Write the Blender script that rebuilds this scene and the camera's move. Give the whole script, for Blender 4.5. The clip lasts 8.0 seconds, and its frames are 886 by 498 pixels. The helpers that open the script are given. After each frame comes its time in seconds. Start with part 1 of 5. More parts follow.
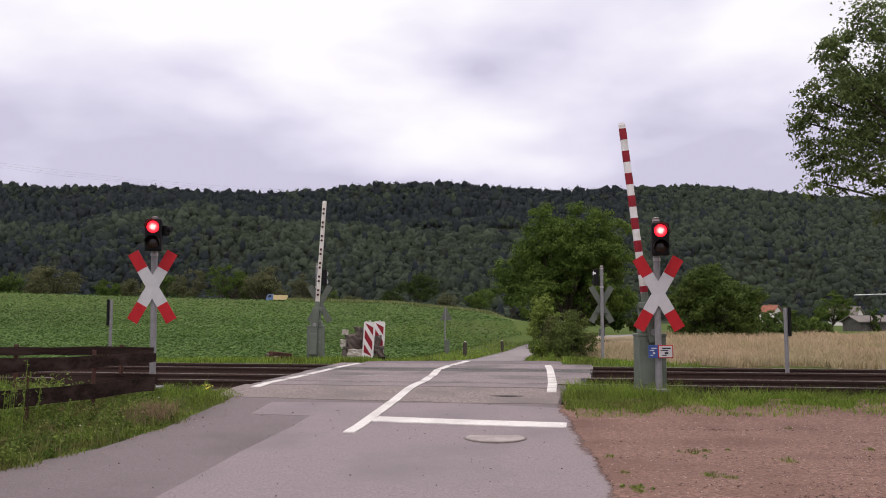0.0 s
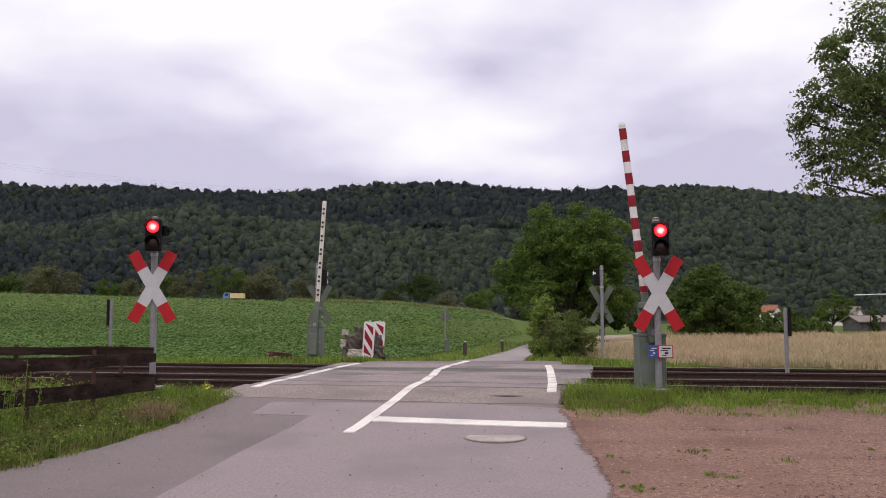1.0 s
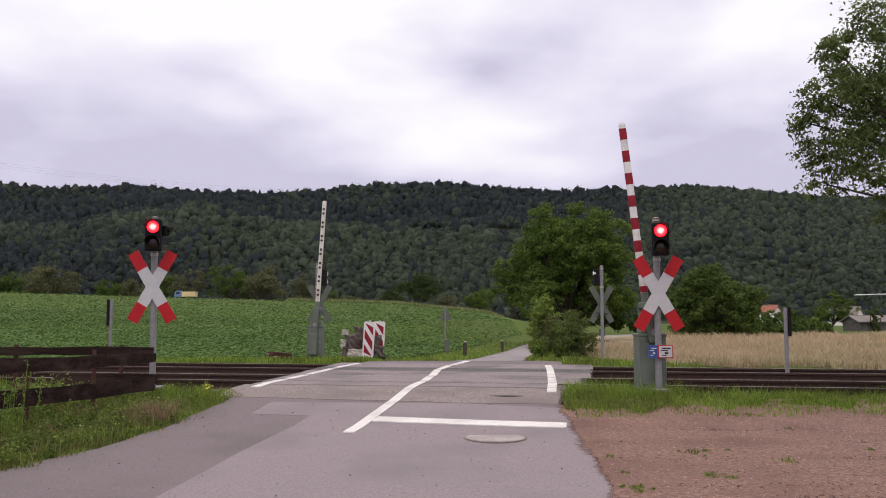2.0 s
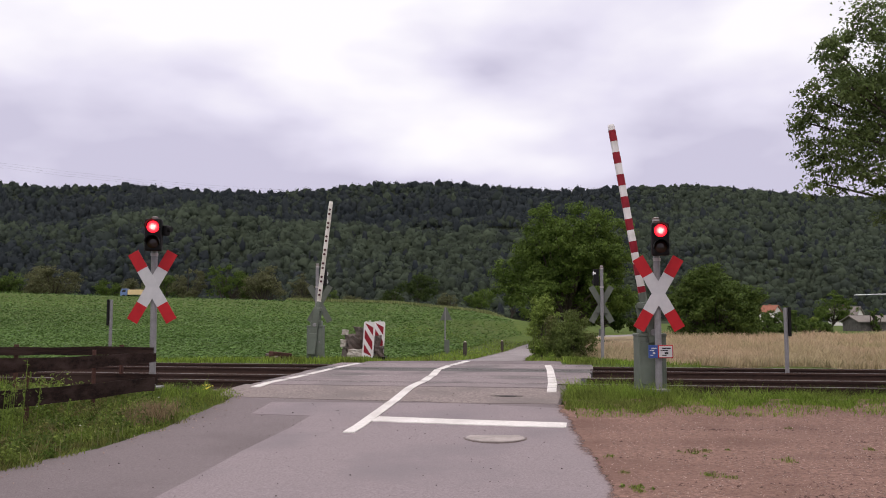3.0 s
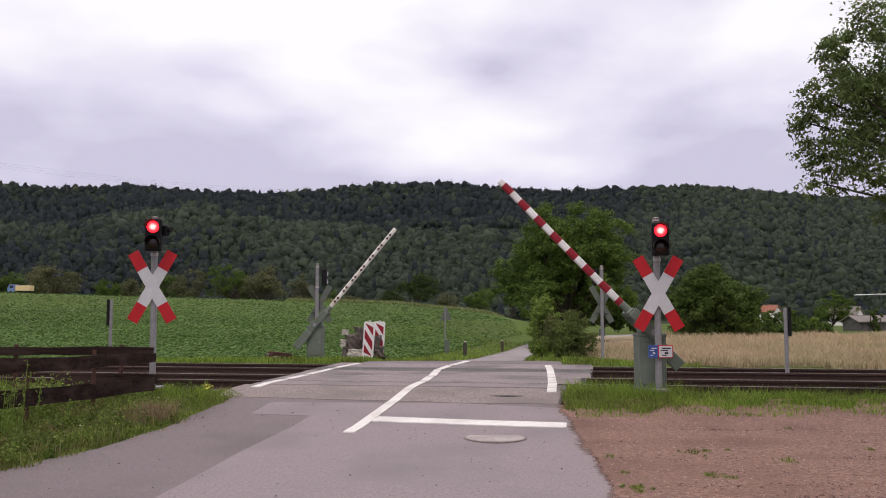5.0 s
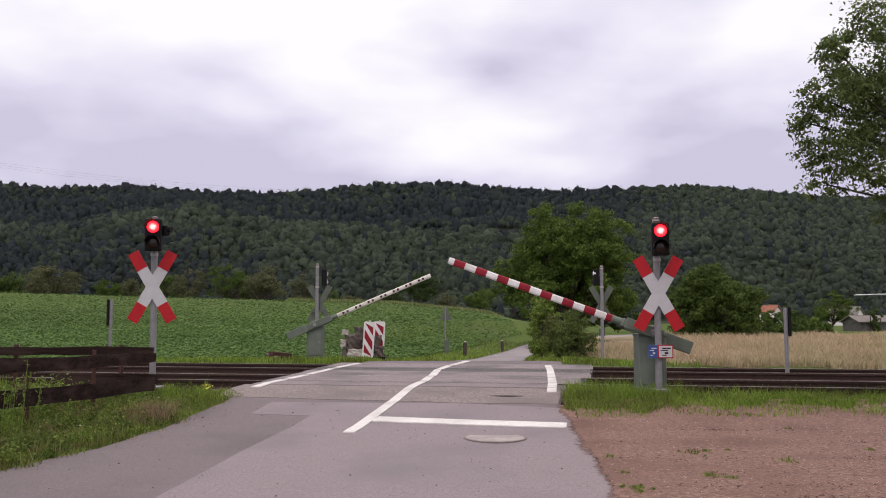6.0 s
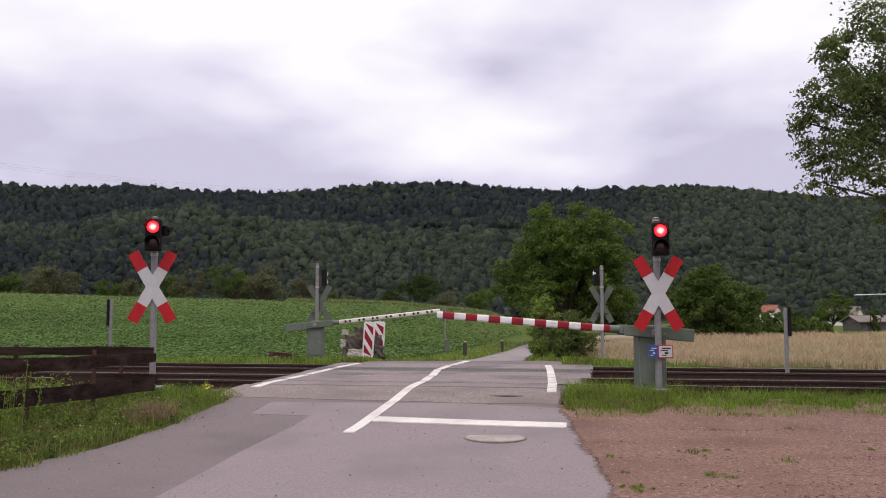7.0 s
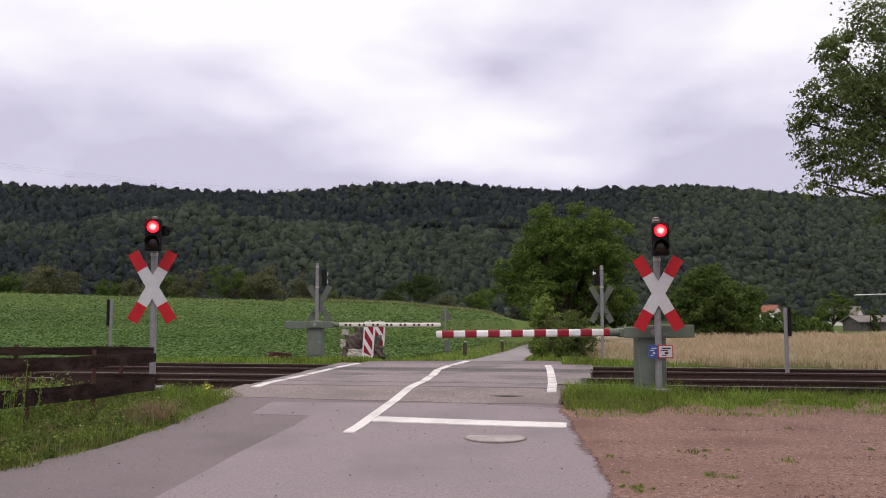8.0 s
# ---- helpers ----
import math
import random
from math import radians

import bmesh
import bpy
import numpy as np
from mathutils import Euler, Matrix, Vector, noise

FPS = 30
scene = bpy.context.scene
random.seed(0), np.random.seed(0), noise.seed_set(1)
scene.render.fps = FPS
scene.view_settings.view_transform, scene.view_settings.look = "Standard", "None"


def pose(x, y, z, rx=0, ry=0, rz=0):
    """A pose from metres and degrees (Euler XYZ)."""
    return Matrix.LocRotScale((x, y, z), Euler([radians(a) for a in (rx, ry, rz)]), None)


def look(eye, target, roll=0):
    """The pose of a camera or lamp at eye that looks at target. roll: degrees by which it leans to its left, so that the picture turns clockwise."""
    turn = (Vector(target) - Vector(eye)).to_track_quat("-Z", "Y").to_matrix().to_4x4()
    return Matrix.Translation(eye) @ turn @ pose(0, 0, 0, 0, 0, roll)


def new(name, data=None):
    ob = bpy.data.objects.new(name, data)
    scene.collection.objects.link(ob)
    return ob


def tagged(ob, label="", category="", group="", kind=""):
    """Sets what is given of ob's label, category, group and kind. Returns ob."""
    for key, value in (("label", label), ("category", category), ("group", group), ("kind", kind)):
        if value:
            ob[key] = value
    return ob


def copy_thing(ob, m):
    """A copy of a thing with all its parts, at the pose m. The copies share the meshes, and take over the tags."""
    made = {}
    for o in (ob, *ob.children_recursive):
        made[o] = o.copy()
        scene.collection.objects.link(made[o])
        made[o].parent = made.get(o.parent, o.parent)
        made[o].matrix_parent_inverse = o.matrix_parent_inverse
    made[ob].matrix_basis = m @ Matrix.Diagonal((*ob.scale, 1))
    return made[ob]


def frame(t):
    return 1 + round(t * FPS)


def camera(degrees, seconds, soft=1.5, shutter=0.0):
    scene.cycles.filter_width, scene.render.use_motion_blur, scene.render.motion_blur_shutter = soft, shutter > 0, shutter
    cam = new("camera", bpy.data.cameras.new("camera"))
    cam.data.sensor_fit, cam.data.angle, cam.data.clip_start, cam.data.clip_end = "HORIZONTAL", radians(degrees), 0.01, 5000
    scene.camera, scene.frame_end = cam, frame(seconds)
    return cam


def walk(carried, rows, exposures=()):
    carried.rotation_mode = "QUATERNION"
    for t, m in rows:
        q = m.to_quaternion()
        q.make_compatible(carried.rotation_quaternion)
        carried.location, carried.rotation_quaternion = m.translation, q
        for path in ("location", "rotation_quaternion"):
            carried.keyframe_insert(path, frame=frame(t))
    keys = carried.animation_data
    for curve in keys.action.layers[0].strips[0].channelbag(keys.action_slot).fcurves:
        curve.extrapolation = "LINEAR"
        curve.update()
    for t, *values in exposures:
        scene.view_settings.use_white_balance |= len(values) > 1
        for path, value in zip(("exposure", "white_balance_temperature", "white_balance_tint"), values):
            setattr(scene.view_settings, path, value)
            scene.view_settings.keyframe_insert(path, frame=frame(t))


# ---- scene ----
# ---- camera: it stands still on a tripod beside the road ----
EYE_Z, TILT = 1.19, 4.31
cam = camera(53.96, 8.0, soft=1.0)
STAND = pose(0, 0, EYE_Z, 90 + TILT, 0, 0)
walk(cam, [(0.0, STAND), (8.0, STAND)], [(0.0, 0.0, 6500, 13), (8.0, 0.0, 6500, 13)])

# ---- world and sun: a bright closed cloud cover ----
SUN_ELEVATION, SUN_TURN = 58.0, 200.0
world = bpy.data.worlds.new("overcast_sky")
scene.world = world
world.use_nodes = True
wt = world.node_tree
wt.nodes.clear()
w_out = wt.nodes.new("ShaderNodeOutputWorld")
w_bg = wt.nodes.new("ShaderNodeBackground")
w_sky = wt.nodes.new("ShaderNodeTexSky")
w_sky.sky_type = "NISHITA"
w_sky.sun_disc = False
w_sky.sun_elevation, w_sky.sun_rotation = radians(SUN_ELEVATION), radians(SUN_TURN)
w_sky.dust_density = 3.0
w_sc = wt.nodes.new("ShaderNodeVectorMath")
w_sc.operation = "SCALE"
w_sc.inputs["Scale"].default_value = 0.10
w_mix = wt.nodes.new("ShaderNodeMix")
w_mix.data_type = "RGBA"
w_mix.inputs[0].default_value = 0.85
w_mix.inputs[7].default_value = (1.62, 1.52, 1.50, 1)
wt.links.new(w_sky.outputs[0], w_sc.inputs[0])
wt.links.new(w_sc.outputs[0], w_mix.inputs[6])
wt.links.new(w_mix.outputs[2], w_bg.inputs[0])
w_bg.inputs[1].default_value = 1.0
wt.links.new(w_bg.outputs[0], w_out.inputs[0])

sun = new("sun", bpy.data.lights.new("sun", "SUN"))
sun.data.energy, sun.data.angle, sun.data.color = 0.9, radians(14), (1.0, 0.96, 0.92)
_e, _a = radians(SUN_ELEVATION), radians(SUN_TURN)
_d = Vector((math.sin(_a) * math.cos(_e), math.cos(_a) * math.cos(_e), math.sin(_e)))
sun.matrix_world = look(_d * 50, (0, 0, 0))

# ---- small helpers ----
rng = np.random.default_rng(7)


def mesh_np(name, verts, faces, smooth=False):
    """A mesh from arrays: verts n x 3, faces m x k."""
    verts, faces = np.asarray(verts, dtype=np.float32), np.asarray(faces, dtype=np.int32)
    me = bpy.data.meshes.new(name)
    n, (m, k) = len(verts), faces.shape
    me.vertices.add(n)
    me.vertices.foreach_set("co", verts.ravel())
    me.loops.add(m * k)
    me.loops.foreach_set("vertex_index", faces.ravel())
    me.polygons.add(m)
    me.polygons.foreach_set("loop_start", np.arange(0, m * k, k, dtype=np.int32))
    me.polygons.foreach_set("loop_total", np.full(m, k, dtype=np.int32))
    me.update(calc_edges=True)
    me.validate()
    if smooth:
        me.polygons.foreach_set("use_smooth", np.ones(len(me.polygons), dtype=bool))
    return me


def part(name, bm, material, parent=None, label="", at=None, smooth=False):
    """Links a bmesh, or a ready mesh, as one mesh object under a thing."""
    if isinstance(bm, bpy.types.Mesh):
        me = bm
    else:
        me = bpy.data.meshes.new(name)
        bm.normal_update()
        bm.to_mesh(me)
        bm.free()
    if smooth:
        for p in me.polygons:
            p.use_smooth = True
    if material and not me.materials:
        me.materials.append(material)
    ob = new(name, me)
    if parent:
        ob.parent = parent
    if at is not None:
        ob.matrix_basis = at
    if label:
        tagged(ob, label)
    return ob


def thing(name, m, label, category, group="", kind=""):
    ob = new(name)
    ob.empty_display_size = 0.2
    ob.matrix_basis = m
    return tagged(ob, label, category, group, kind)


def box(sx, sy, sz, c=(0, 0, 0), bevel=0.0, bm=None, turn=None):
    """A box with chamfered edges, centred on c."""
    own = bmesh.new()
    m = Matrix.Translation(c) @ (turn or Matrix()) @ Matrix.Diagonal((sx, sy, sz, 1))
    bmesh.ops.create_cube(own, size=1, matrix=m)
    if bevel:
        bmesh.ops.bevel(own, geom=own.edges[:], offset=bevel, segments=2, affect="EDGES", profile=0.5)
    return merge(own, bm)


def merge(own, bm):
    if bm is None:
        return own
    me = bpy.data.meshes.new("tmp")
    own.to_mesh(me)
    own.free()
    bm.from_mesh(me)
    bpy.data.meshes.remove(me)
    return bm


def rod(r, a, b, r2=None, seg=14, bm=None, bevel=0.0):
    """A round bar from a to b."""
    own = bmesh.new()
    a, b = Vector(a), Vector(b)
    m = Matrix.Translation((a + b) / 2) @ (b - a).to_track_quat("Z", "Y").to_matrix().to_4x4()
    bmesh.ops.create_cone(own, cap_ends=True, segments=seg, radius1=r, radius2=r if r2 is None else r2,
                          depth=(b - a).length, matrix=m)
    if bevel:
        rim = [e for e in own.edges if any(len(f.verts) > 4 for f in e.link_faces)]
        bmesh.ops.bevel(own, geom=rim, offset=bevel, segments=2, affect="EDGES", profile=0.5)
    return merge(own, bm)


def slab(points, depth, bm=None, bevel=0.0):
    """A flat plate: an outline in x and z, its front at y = 0, with depth along y."""
    own = bmesh.new()
    vs = [own.verts.new((x, 0, z)) for x, z in points]
    f = own.faces.new(vs)
    ext = bmesh.ops.extrude_face_region(own, geom=[f])
    bmesh.ops.translate(own, verts=[v for v in ext["geom"] if isinstance(v, bmesh.types.BMVert)], vec=(0, depth, 0))
    bmesh.ops.recalc_face_normals(own, faces=own.faces[:])
    if bevel:
        bmesh.ops.bevel(own, geom=own.edges[:], offset=bevel, segments=1, affect="EDGES")
    return merge(own, bm)


# ---- materials ----
def mat(name, a, b=None, scale=4.0, rough=0.7, metal=0.0, bump=0.0, bump_scale=None, c=None, big=None, island=0.0,
        obj=0.0, spec=0.4, stretch=(1, 1, 1), trans=0.0):
    """A surface of two colours by noise at one scale, a third by large stains, with grain relief."""
    m = bpy.data.materials.new(name)
    m.use_nodes = True
    t = m.node_tree
    n, l = t.nodes, t.links
    p = n["Principled BSDF"]
    p.inputs["Roughness"].default_value, p.inputs["Metallic"].default_value = rough, metal
    p.inputs["Specular IOR Level"].default_value = spec
    tc = n.new("ShaderNodeTexCoord")
    mp = n.new("ShaderNodeMapping")
    mp.inputs["Scale"].default_value = stretch
    l.new(tc.outputs["Object"], mp.inputs[0])
    nz = n.new("ShaderNodeTexNoise")
    nz.inputs["Scale"].default_value, nz.inputs["Detail"].default_value, nz.inputs["Roughness"].default_value = scale, 6, 0.65
    l.new(mp.outputs[0], nz.inputs["Vector"])
    rp = n.new("ShaderNodeValToRGB")
    rp.color_ramp.elements[0].position, rp.color_ramp.elements[1].position = 0.32, 0.68
    rp.color_ramp.elements[0].color, rp.color_ramp.elements[1].color = (*a, 1), (*(b or a), 1)
    l.new(nz.outputs["Fac"], rp.inputs[0])
    col = rp.outputs[0]
    if c:
        n2 = n.new("ShaderNodeTexNoise")
        n2.inputs["Scale"].default_value, n2.inputs["Detail"].default_value = big or scale * 0.08, 4
        l.new(mp.outputs[0], n2.inputs["Vector"])
        r2 = n.new("ShaderNodeMapRange")
        r2.inputs[1].default_value, r2.inputs[2].default_value = 0.46, 0.68
        l.new(n2.outputs["Fac"], r2.inputs[0])
        mx = n.new("ShaderNodeMix")
        mx.data_type = "RGBA"
        l.new(r2.outputs[0], mx.inputs[0])
        l.new(col, mx.inputs[6])
        mx.inputs[7].default_value = (*c, 1)
        col = mx.outputs[2]
    if island or obj:
        src = n.new("ShaderNodeNewGeometry").outputs["Random Per Island"] if island else n.new("ShaderNodeObjectInfo").outputs["Random"]
        amount = island or obj
        mr = n.new("ShaderNodeMapRange")
        mr.inputs[3].default_value, mr.inputs[4].default_value = 1 - amount, 1 + amount
        l.new(src, mr.inputs[0])
        sc = n.new("ShaderNodeVectorMath")
        sc.operation = "SCALE"
        l.new(col, sc.inputs[0])
        l.new(mr.outputs[0], sc.inputs["Scale"])
        col = sc.outputs[0]
    l.new(col, p.inputs["Base Color"])
    if bump:
        bn = n.new("ShaderNodeTexNoise")
        bn.inputs["Scale"].default_value, bn.inputs["Detail"].default_value = bump_scale or scale * 3, 5
        l.new(mp.outputs[0], bn.inputs["Vector"])
        bp = n.new("ShaderNodeBump")
        bp.inputs["Strength"].default_value, bp.inputs["Distance"].default_value = min(1.0, bump), 0.02 * max(1.0, bump)
        l.new(bn.outputs["Fac"], bp.inputs["Height"])
        l.new(bp.outputs[0], p.inputs["Normal"])
    if trans:
        tr = n.new("ShaderNodeBsdfTranslucent")
        l.new(col, tr.inputs[0])
        ms = n.new("ShaderNodeMixShader")
        ms.inputs[0].default_value = trans
        l.new(p.outputs[0], ms.inputs[1])
        l.new(tr.outputs[0], ms.inputs[2])
        l.new(ms.outputs[0], n["Material Output"].inputs[0])
    return m


def lamp_red():
    """A lit red lens: hot in the middle, deep red at its rim, with a ribbed glass pattern."""
    m = bpy.data.materials.new("lit_red_lens")
    m.use_nodes = True
    t = m.node_tree
    n, l = t.nodes, t.links
    p = n["Principled BSDF"]
    p.inputs["Base Color"].default_value = (0.5, 0.01, 0.02, 1)
    tc = n.new("ShaderNodeTexCoord")
    mp = n.new("ShaderNodeMapping")
    mp.inputs["Scale"].default_value = (10.2, 10.2, 10.2)
    l.new(tc.outputs["Object"], mp.inputs[0])
    g = n.new("ShaderNodeTexGradient")
    g.gradient_type = "SPHERICAL"
    l.new(mp.outputs[0], g.inputs[0])
    nz = n.new("ShaderNodeTexNoise")
    nz.inputs["Scale"].default_value = 40
    l.new(tc.outputs["Object"], nz.inputs["Vector"])
    ma = n.new("ShaderNodeMath")
    ma.operation = "MULTIPLY_ADD"
    ma.inputs[1].default_value = 0.5
    l.new(nz.outputs["Fac"], ma.inputs[0])
    l.new(g.outputs["Fac"], ma.inputs[2])
    rp = n.new("ShaderNodeValToRGB")
    e = rp.color_ramp.elements
    e[0].position, e[0].color = 0.25, (0.75, 0.005, 0.015, 1)
    e[1].position, e[1].color = 1.0, (1.0, 0.50, 0.42, 1)
    k = e.new(0.62)
    k.color = (1.0, 0.035, 0.05, 1)
    l.new(ma.outputs[0], rp.inputs[0])
    l.new(rp.outputs[0], p.inputs["Emission Color"])
    p.inputs["Emission Strength"].default_value = 2.6
    return m


M_GROUND = mat("rough_grassland", (0.055, 0.085, 0.020), (0.095, 0.130, 0.034), 1.2, 0.95, bump=0.8, bump_scale=9, c=(0.075, 0.095, 0.030), big=0.15, spec=0.05)
M_ASPHALT = mat("worn_asphalt", (0.122, 0.099, 0.103), (0.202, 0.166, 0.173), 46, 0.85, bump=0.5, bump_scale=160, c=(0.126, 0.102, 0.105), big=0.55)
M_ASPHALT_OLD = mat("coarse_old_asphalt", (0.122, 0.099, 0.095), (0.330, 0.272, 0.258), 24, 0.9, bump=0.9, bump_scale=60, c=(0.168, 0.140, 0.135), big=0.9)
M_PATCH = mat("newer_asphalt_patch", (0.174, 0.142, 0.150), (0.278, 0.231, 0.244), 46, 0.82, bump=0.4, bump_scale=150, c=(0.188, 0.158, 0.170), big=0.8)
M_LANE = mat("pale_lane_asphalt", (0.20, 0.175, 0.18), (0.30, 0.268, 0.272), 30, 0.85, bump=0.4, bump_scale=120, c=(0.18, 0.155, 0.16), big=0.5)
M_DARKPATCH = mat("dark_asphalt_patch", (0.085, 0.078, 0.078), (0.125, 0.115, 0.115), 60, 0.86, bump=0.5, bump_scale=150, c=(0.075, 0.07, 0.07), big=0.9)
M_PANEL = mat("crossing_panel_concrete", (0.152, 0.122, 0.126), (0.290, 0.240, 0.247), 36, 0.85, bump=0.5, bump_scale=120, c=(0.115, 0.10, 0.10), big=0.7)
M_RUBBER = mat("dark_joint", (0.012, 0.011, 0.011), (0.02, 0.018, 0.018), 20, 0.9)
M_MARK = mat("white_road_paint", (0.56, 0.53, 0.51), (0.74, 0.71, 0.69), 30, 0.8, bump=0.3, bump_scale=90, c=(0.50, 0.47, 0.45), big=1.6, spec=0.2)
M_GRAVEL = mat("reddish_gravel", (0.085, 0.043, 0.033), (0.305, 0.182, 0.144), 28, 0.95, bump=1.0, bump_scale=45, c=(0.135, 0.073, 0.055), big=0.9, stretch=(0.8, 1.15, 1))
M_STONE = mat("gravel_stones", (0.20, 0.125, 0.10), (0.42, 0.33, 0.29), 9, 0.9, island=0.45)
M_CLOD = mat("dark_gravel_clods", (0.075, 0.042, 0.034), (0.15, 0.09, 0.075), 9, 0.95, island=0.4)
M_BALLAST = mat("rusty_ballast", (0.025, 0.016, 0.013), (0.060, 0.038, 0.031), 18, 0.95, bump=1.0, bump_scale=30, c=(0.05, 0.03, 0.024), big=1.2)
M_RUST = mat("rusty_rail_steel", (0.026, 0.013, 0.010), (0.050, 0.025, 0.018), 14, 0.85, bump=0.3)
M_SHINE = mat("rolled_rail_head", (0.22, 0.19, 0.18), (0.32, 0.29, 0.28), 9, 0.42, metal=0.8)
M_SLEEPER = mat("weathered_sleeper", (0.06, 0.045, 0.038), (0.11, 0.085, 0.07), 9, 0.9, bump=0.5, obj=0.2)
M_GALV = mat("galvanised_steel", (0.19, 0.182, 0.19), (0.26, 0.25, 0.26), 12, 0.55, metal=0.2, bump=0.05)
M_GREENGREY = mat("grey_green_enamel", (0.108, 0.128, 0.104), (0.138, 0.160, 0.130), 5, 0.6, bump=0.06, c=(0.10, 0.115, 0.09), big=2.0)
M_WHITE = mat("white_sheet_paint", (0.44, 0.43, 0.45), (0.52, 0.50, 0.52), 6, 0.45)
M_CREAM = mat("weathered_white_paint", (0.62, 0.59, 0.54), (0.72, 0.69, 0.64), 7, 0.5, c=(0.55, 0.51, 0.44), big=2)
M_RED = mat("red_reflective_film", (0.36, 0.010, 0.016), (0.44, 0.014, 0.021), 6, 0.5, spec=0.25)
M_BOOMRED = mat("crimson_boom_film", (0.20, 0.010, 0.020), (0.27, 0.014, 0.026), 6, 0.5, spec=0.25)
M_BOOMWHITE = mat("white_boom_enamel", (0.66, 0.64, 0.65), (0.76, 0.74, 0.74), 7, 0.45, c=(0.55, 0.53, 0.50), big=3)
M_DARKRED = mat("dark_red_reflector", (0.045, 0.008, 0.010), (0.07, 0.012, 0.014), 6, 0.4)
M_BLACK = mat("black_housing", (0.007, 0.006, 0.007), (0.012, 0.011, 0.012), 6, 0.6, spec=0.15)
M_GREYBACK = mat("grey_sign_back", (0.085, 0.095, 0.08), (0.12, 0.13, 0.11), 6, 0.7)
M_LAMP_RED = lamp_red()
M_LENS_OFF = mat("unlit_dark_lens", (0.02, 0.008, 0.006), (0.03, 0.012, 0.008), 6, 0.15)
M_CLEAR = mat("clear_grey_cap", (0.34, 0.30, 0.30), (0.42, 0.38, 0.38), 8, 0.3)
M_BLUE = mat("blue_sign_enamel", (0.025, 0.06, 0.22), (0.035, 0.075, 0.27), 6, 0.4)
M_OLDWOOD = mat("dark_weathered_boards", (0.008, 0.0045, 0.004), (0.030, 0.016, 0.013), 5, 0.9, bump=0.7, bump_scale=26, stretch=(0.5, 3, 6), obj=0.25, c=(0.048, 0.030, 0.026), big=1.2, spec=0.15)
M_RUSTPOST = mat("rusted_post", (0.045, 0.018, 0.014), (0.080, 0.032, 0.022), 16, 0.85, bump=0.4)
M_BARK = mat("bark", (0.035, 0.027, 0.022), (0.075, 0.06, 0.048), 10, 0.95, bump=1.0, stretch=(3, 3, 0.6))
M_LEAF = mat("walnut_leaves", (0.078, 0.110, 0.036), (0.140, 0.185, 0.064), 1.1, 0.5, island=0.45, trans=0.4, spec=0.08)
M_LEAF_BIG = mat("broad_tree_leaves", (0.060, 0.098, 0.020), (0.108, 0.160, 0.034), 0.5, 0.6, island=0.4, trans=0.35, spec=0.08)
M_LEAF_DARK = mat("dark_tree_leaves", (0.057, 0.092, 0.022), (0.096, 0.138, 0.034), 0.5, 0.6, island=0.4, trans=0.3, spec=0.08)
M_LEAF_DEEP = mat("deep_green_leaves", (0.032, 0.052, 0.015), (0.058, 0.084, 0.023), 0.5, 0.6, island=0.4, trans=0.3, spec=0.08)
M_LEAF_GREY = mat("greyish_shrub_leaves", (0.095, 0.100, 0.050), (0.145, 0.148, 0.074), 0.2, 0.65, island=0.4, trans=0.3, spec=0.08)
M_LEAF_BUSH = mat("bush_leaves", (0.120, 0.175, 0.034), (0.205, 0.270, 0.066), 1.5, 0.6, island=0.45, trans=0.35, spec=0.08)
M_GRASS = mat("verge_grass", (0.140, 0.215, 0.034), (0.235, 0.325, 0.060), 0.9, 0.7, island=0.45, trans=0.45, spec=0.08, c=(0.135, 0.135, 0.045), big=0.7)
M_PALEGRASS = mat("pale_seeding_grass", (0.15, 0.18, 0.07), (0.23, 0.25, 0.11), 0.3, 0.8, island=0.3, trans=0.3, spec=0.08)
M_DRYGRASS = mat("dry_grass", (0.20, 0.19, 0.09), (0.27, 0.25, 0.13), 1.0, 0.8, island=0.35, trans=0.25, spec=0.08)
M_CROP = mat("leafy_field_crop", (0.074, 0.138, 0.036), (0.122, 0.196, 0.056), 0.10, 0.6, island=0.32, trans=0.25, spec=0.08, c=(0.070, 0.120, 0.034), big=0.035)
M_WHEAT = mat("ripe_grain", (0.37, 0.275, 0.185), (0.52, 0.40, 0.275), 0.5, 0.85, island=0.25, trans=0.4, c=(0.33, 0.30, 0.165), big=0.16, spec=0.08)
# greyed, bluish greens: the haze of distance is put into the crowns' colours
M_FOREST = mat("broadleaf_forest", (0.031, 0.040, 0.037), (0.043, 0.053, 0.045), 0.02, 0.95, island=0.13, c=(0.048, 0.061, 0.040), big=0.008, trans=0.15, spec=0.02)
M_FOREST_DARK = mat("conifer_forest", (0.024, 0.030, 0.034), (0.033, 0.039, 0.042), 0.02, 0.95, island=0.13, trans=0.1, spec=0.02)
M_FOREST_LIGHT = mat("light_hazed_forest", (0.048, 0.062, 0.046), (0.065, 0.082, 0.055), 0.04, 0.95, island=0.16, trans=0.2, spec=0.02)
M_FLOWER = mat("white_petals", (0.7, 0.7, 0.68), (0.8, 0.8, 0.78), 10, 0.6)
M_YELLOW = mat("yellow_petals", (0.6, 0.5, 0.05), (0.7, 0.6, 0.08), 10, 0.6)
M_GLASS = mat("dark_window_glass", (0.02, 0.025, 0.03), (0.03, 0.035, 0.04), 3, 0.1)
M_PLASTER = mat("white_plaster", (0.62, 0.60, 0.57), (0.72, 0.70, 0.67), 1.2, 0.85, bump=0.2)
M_ROOF = mat("red_clay_tiles", (0.20, 0.075, 0.05), (0.28, 0.11, 0.07), 3, 0.85, obj=0.15)
M_ROOF_GREY = mat("grey_brown_roof", (0.14, 0.12, 0.11), (0.20, 0.18, 0.16), 2, 0.85)
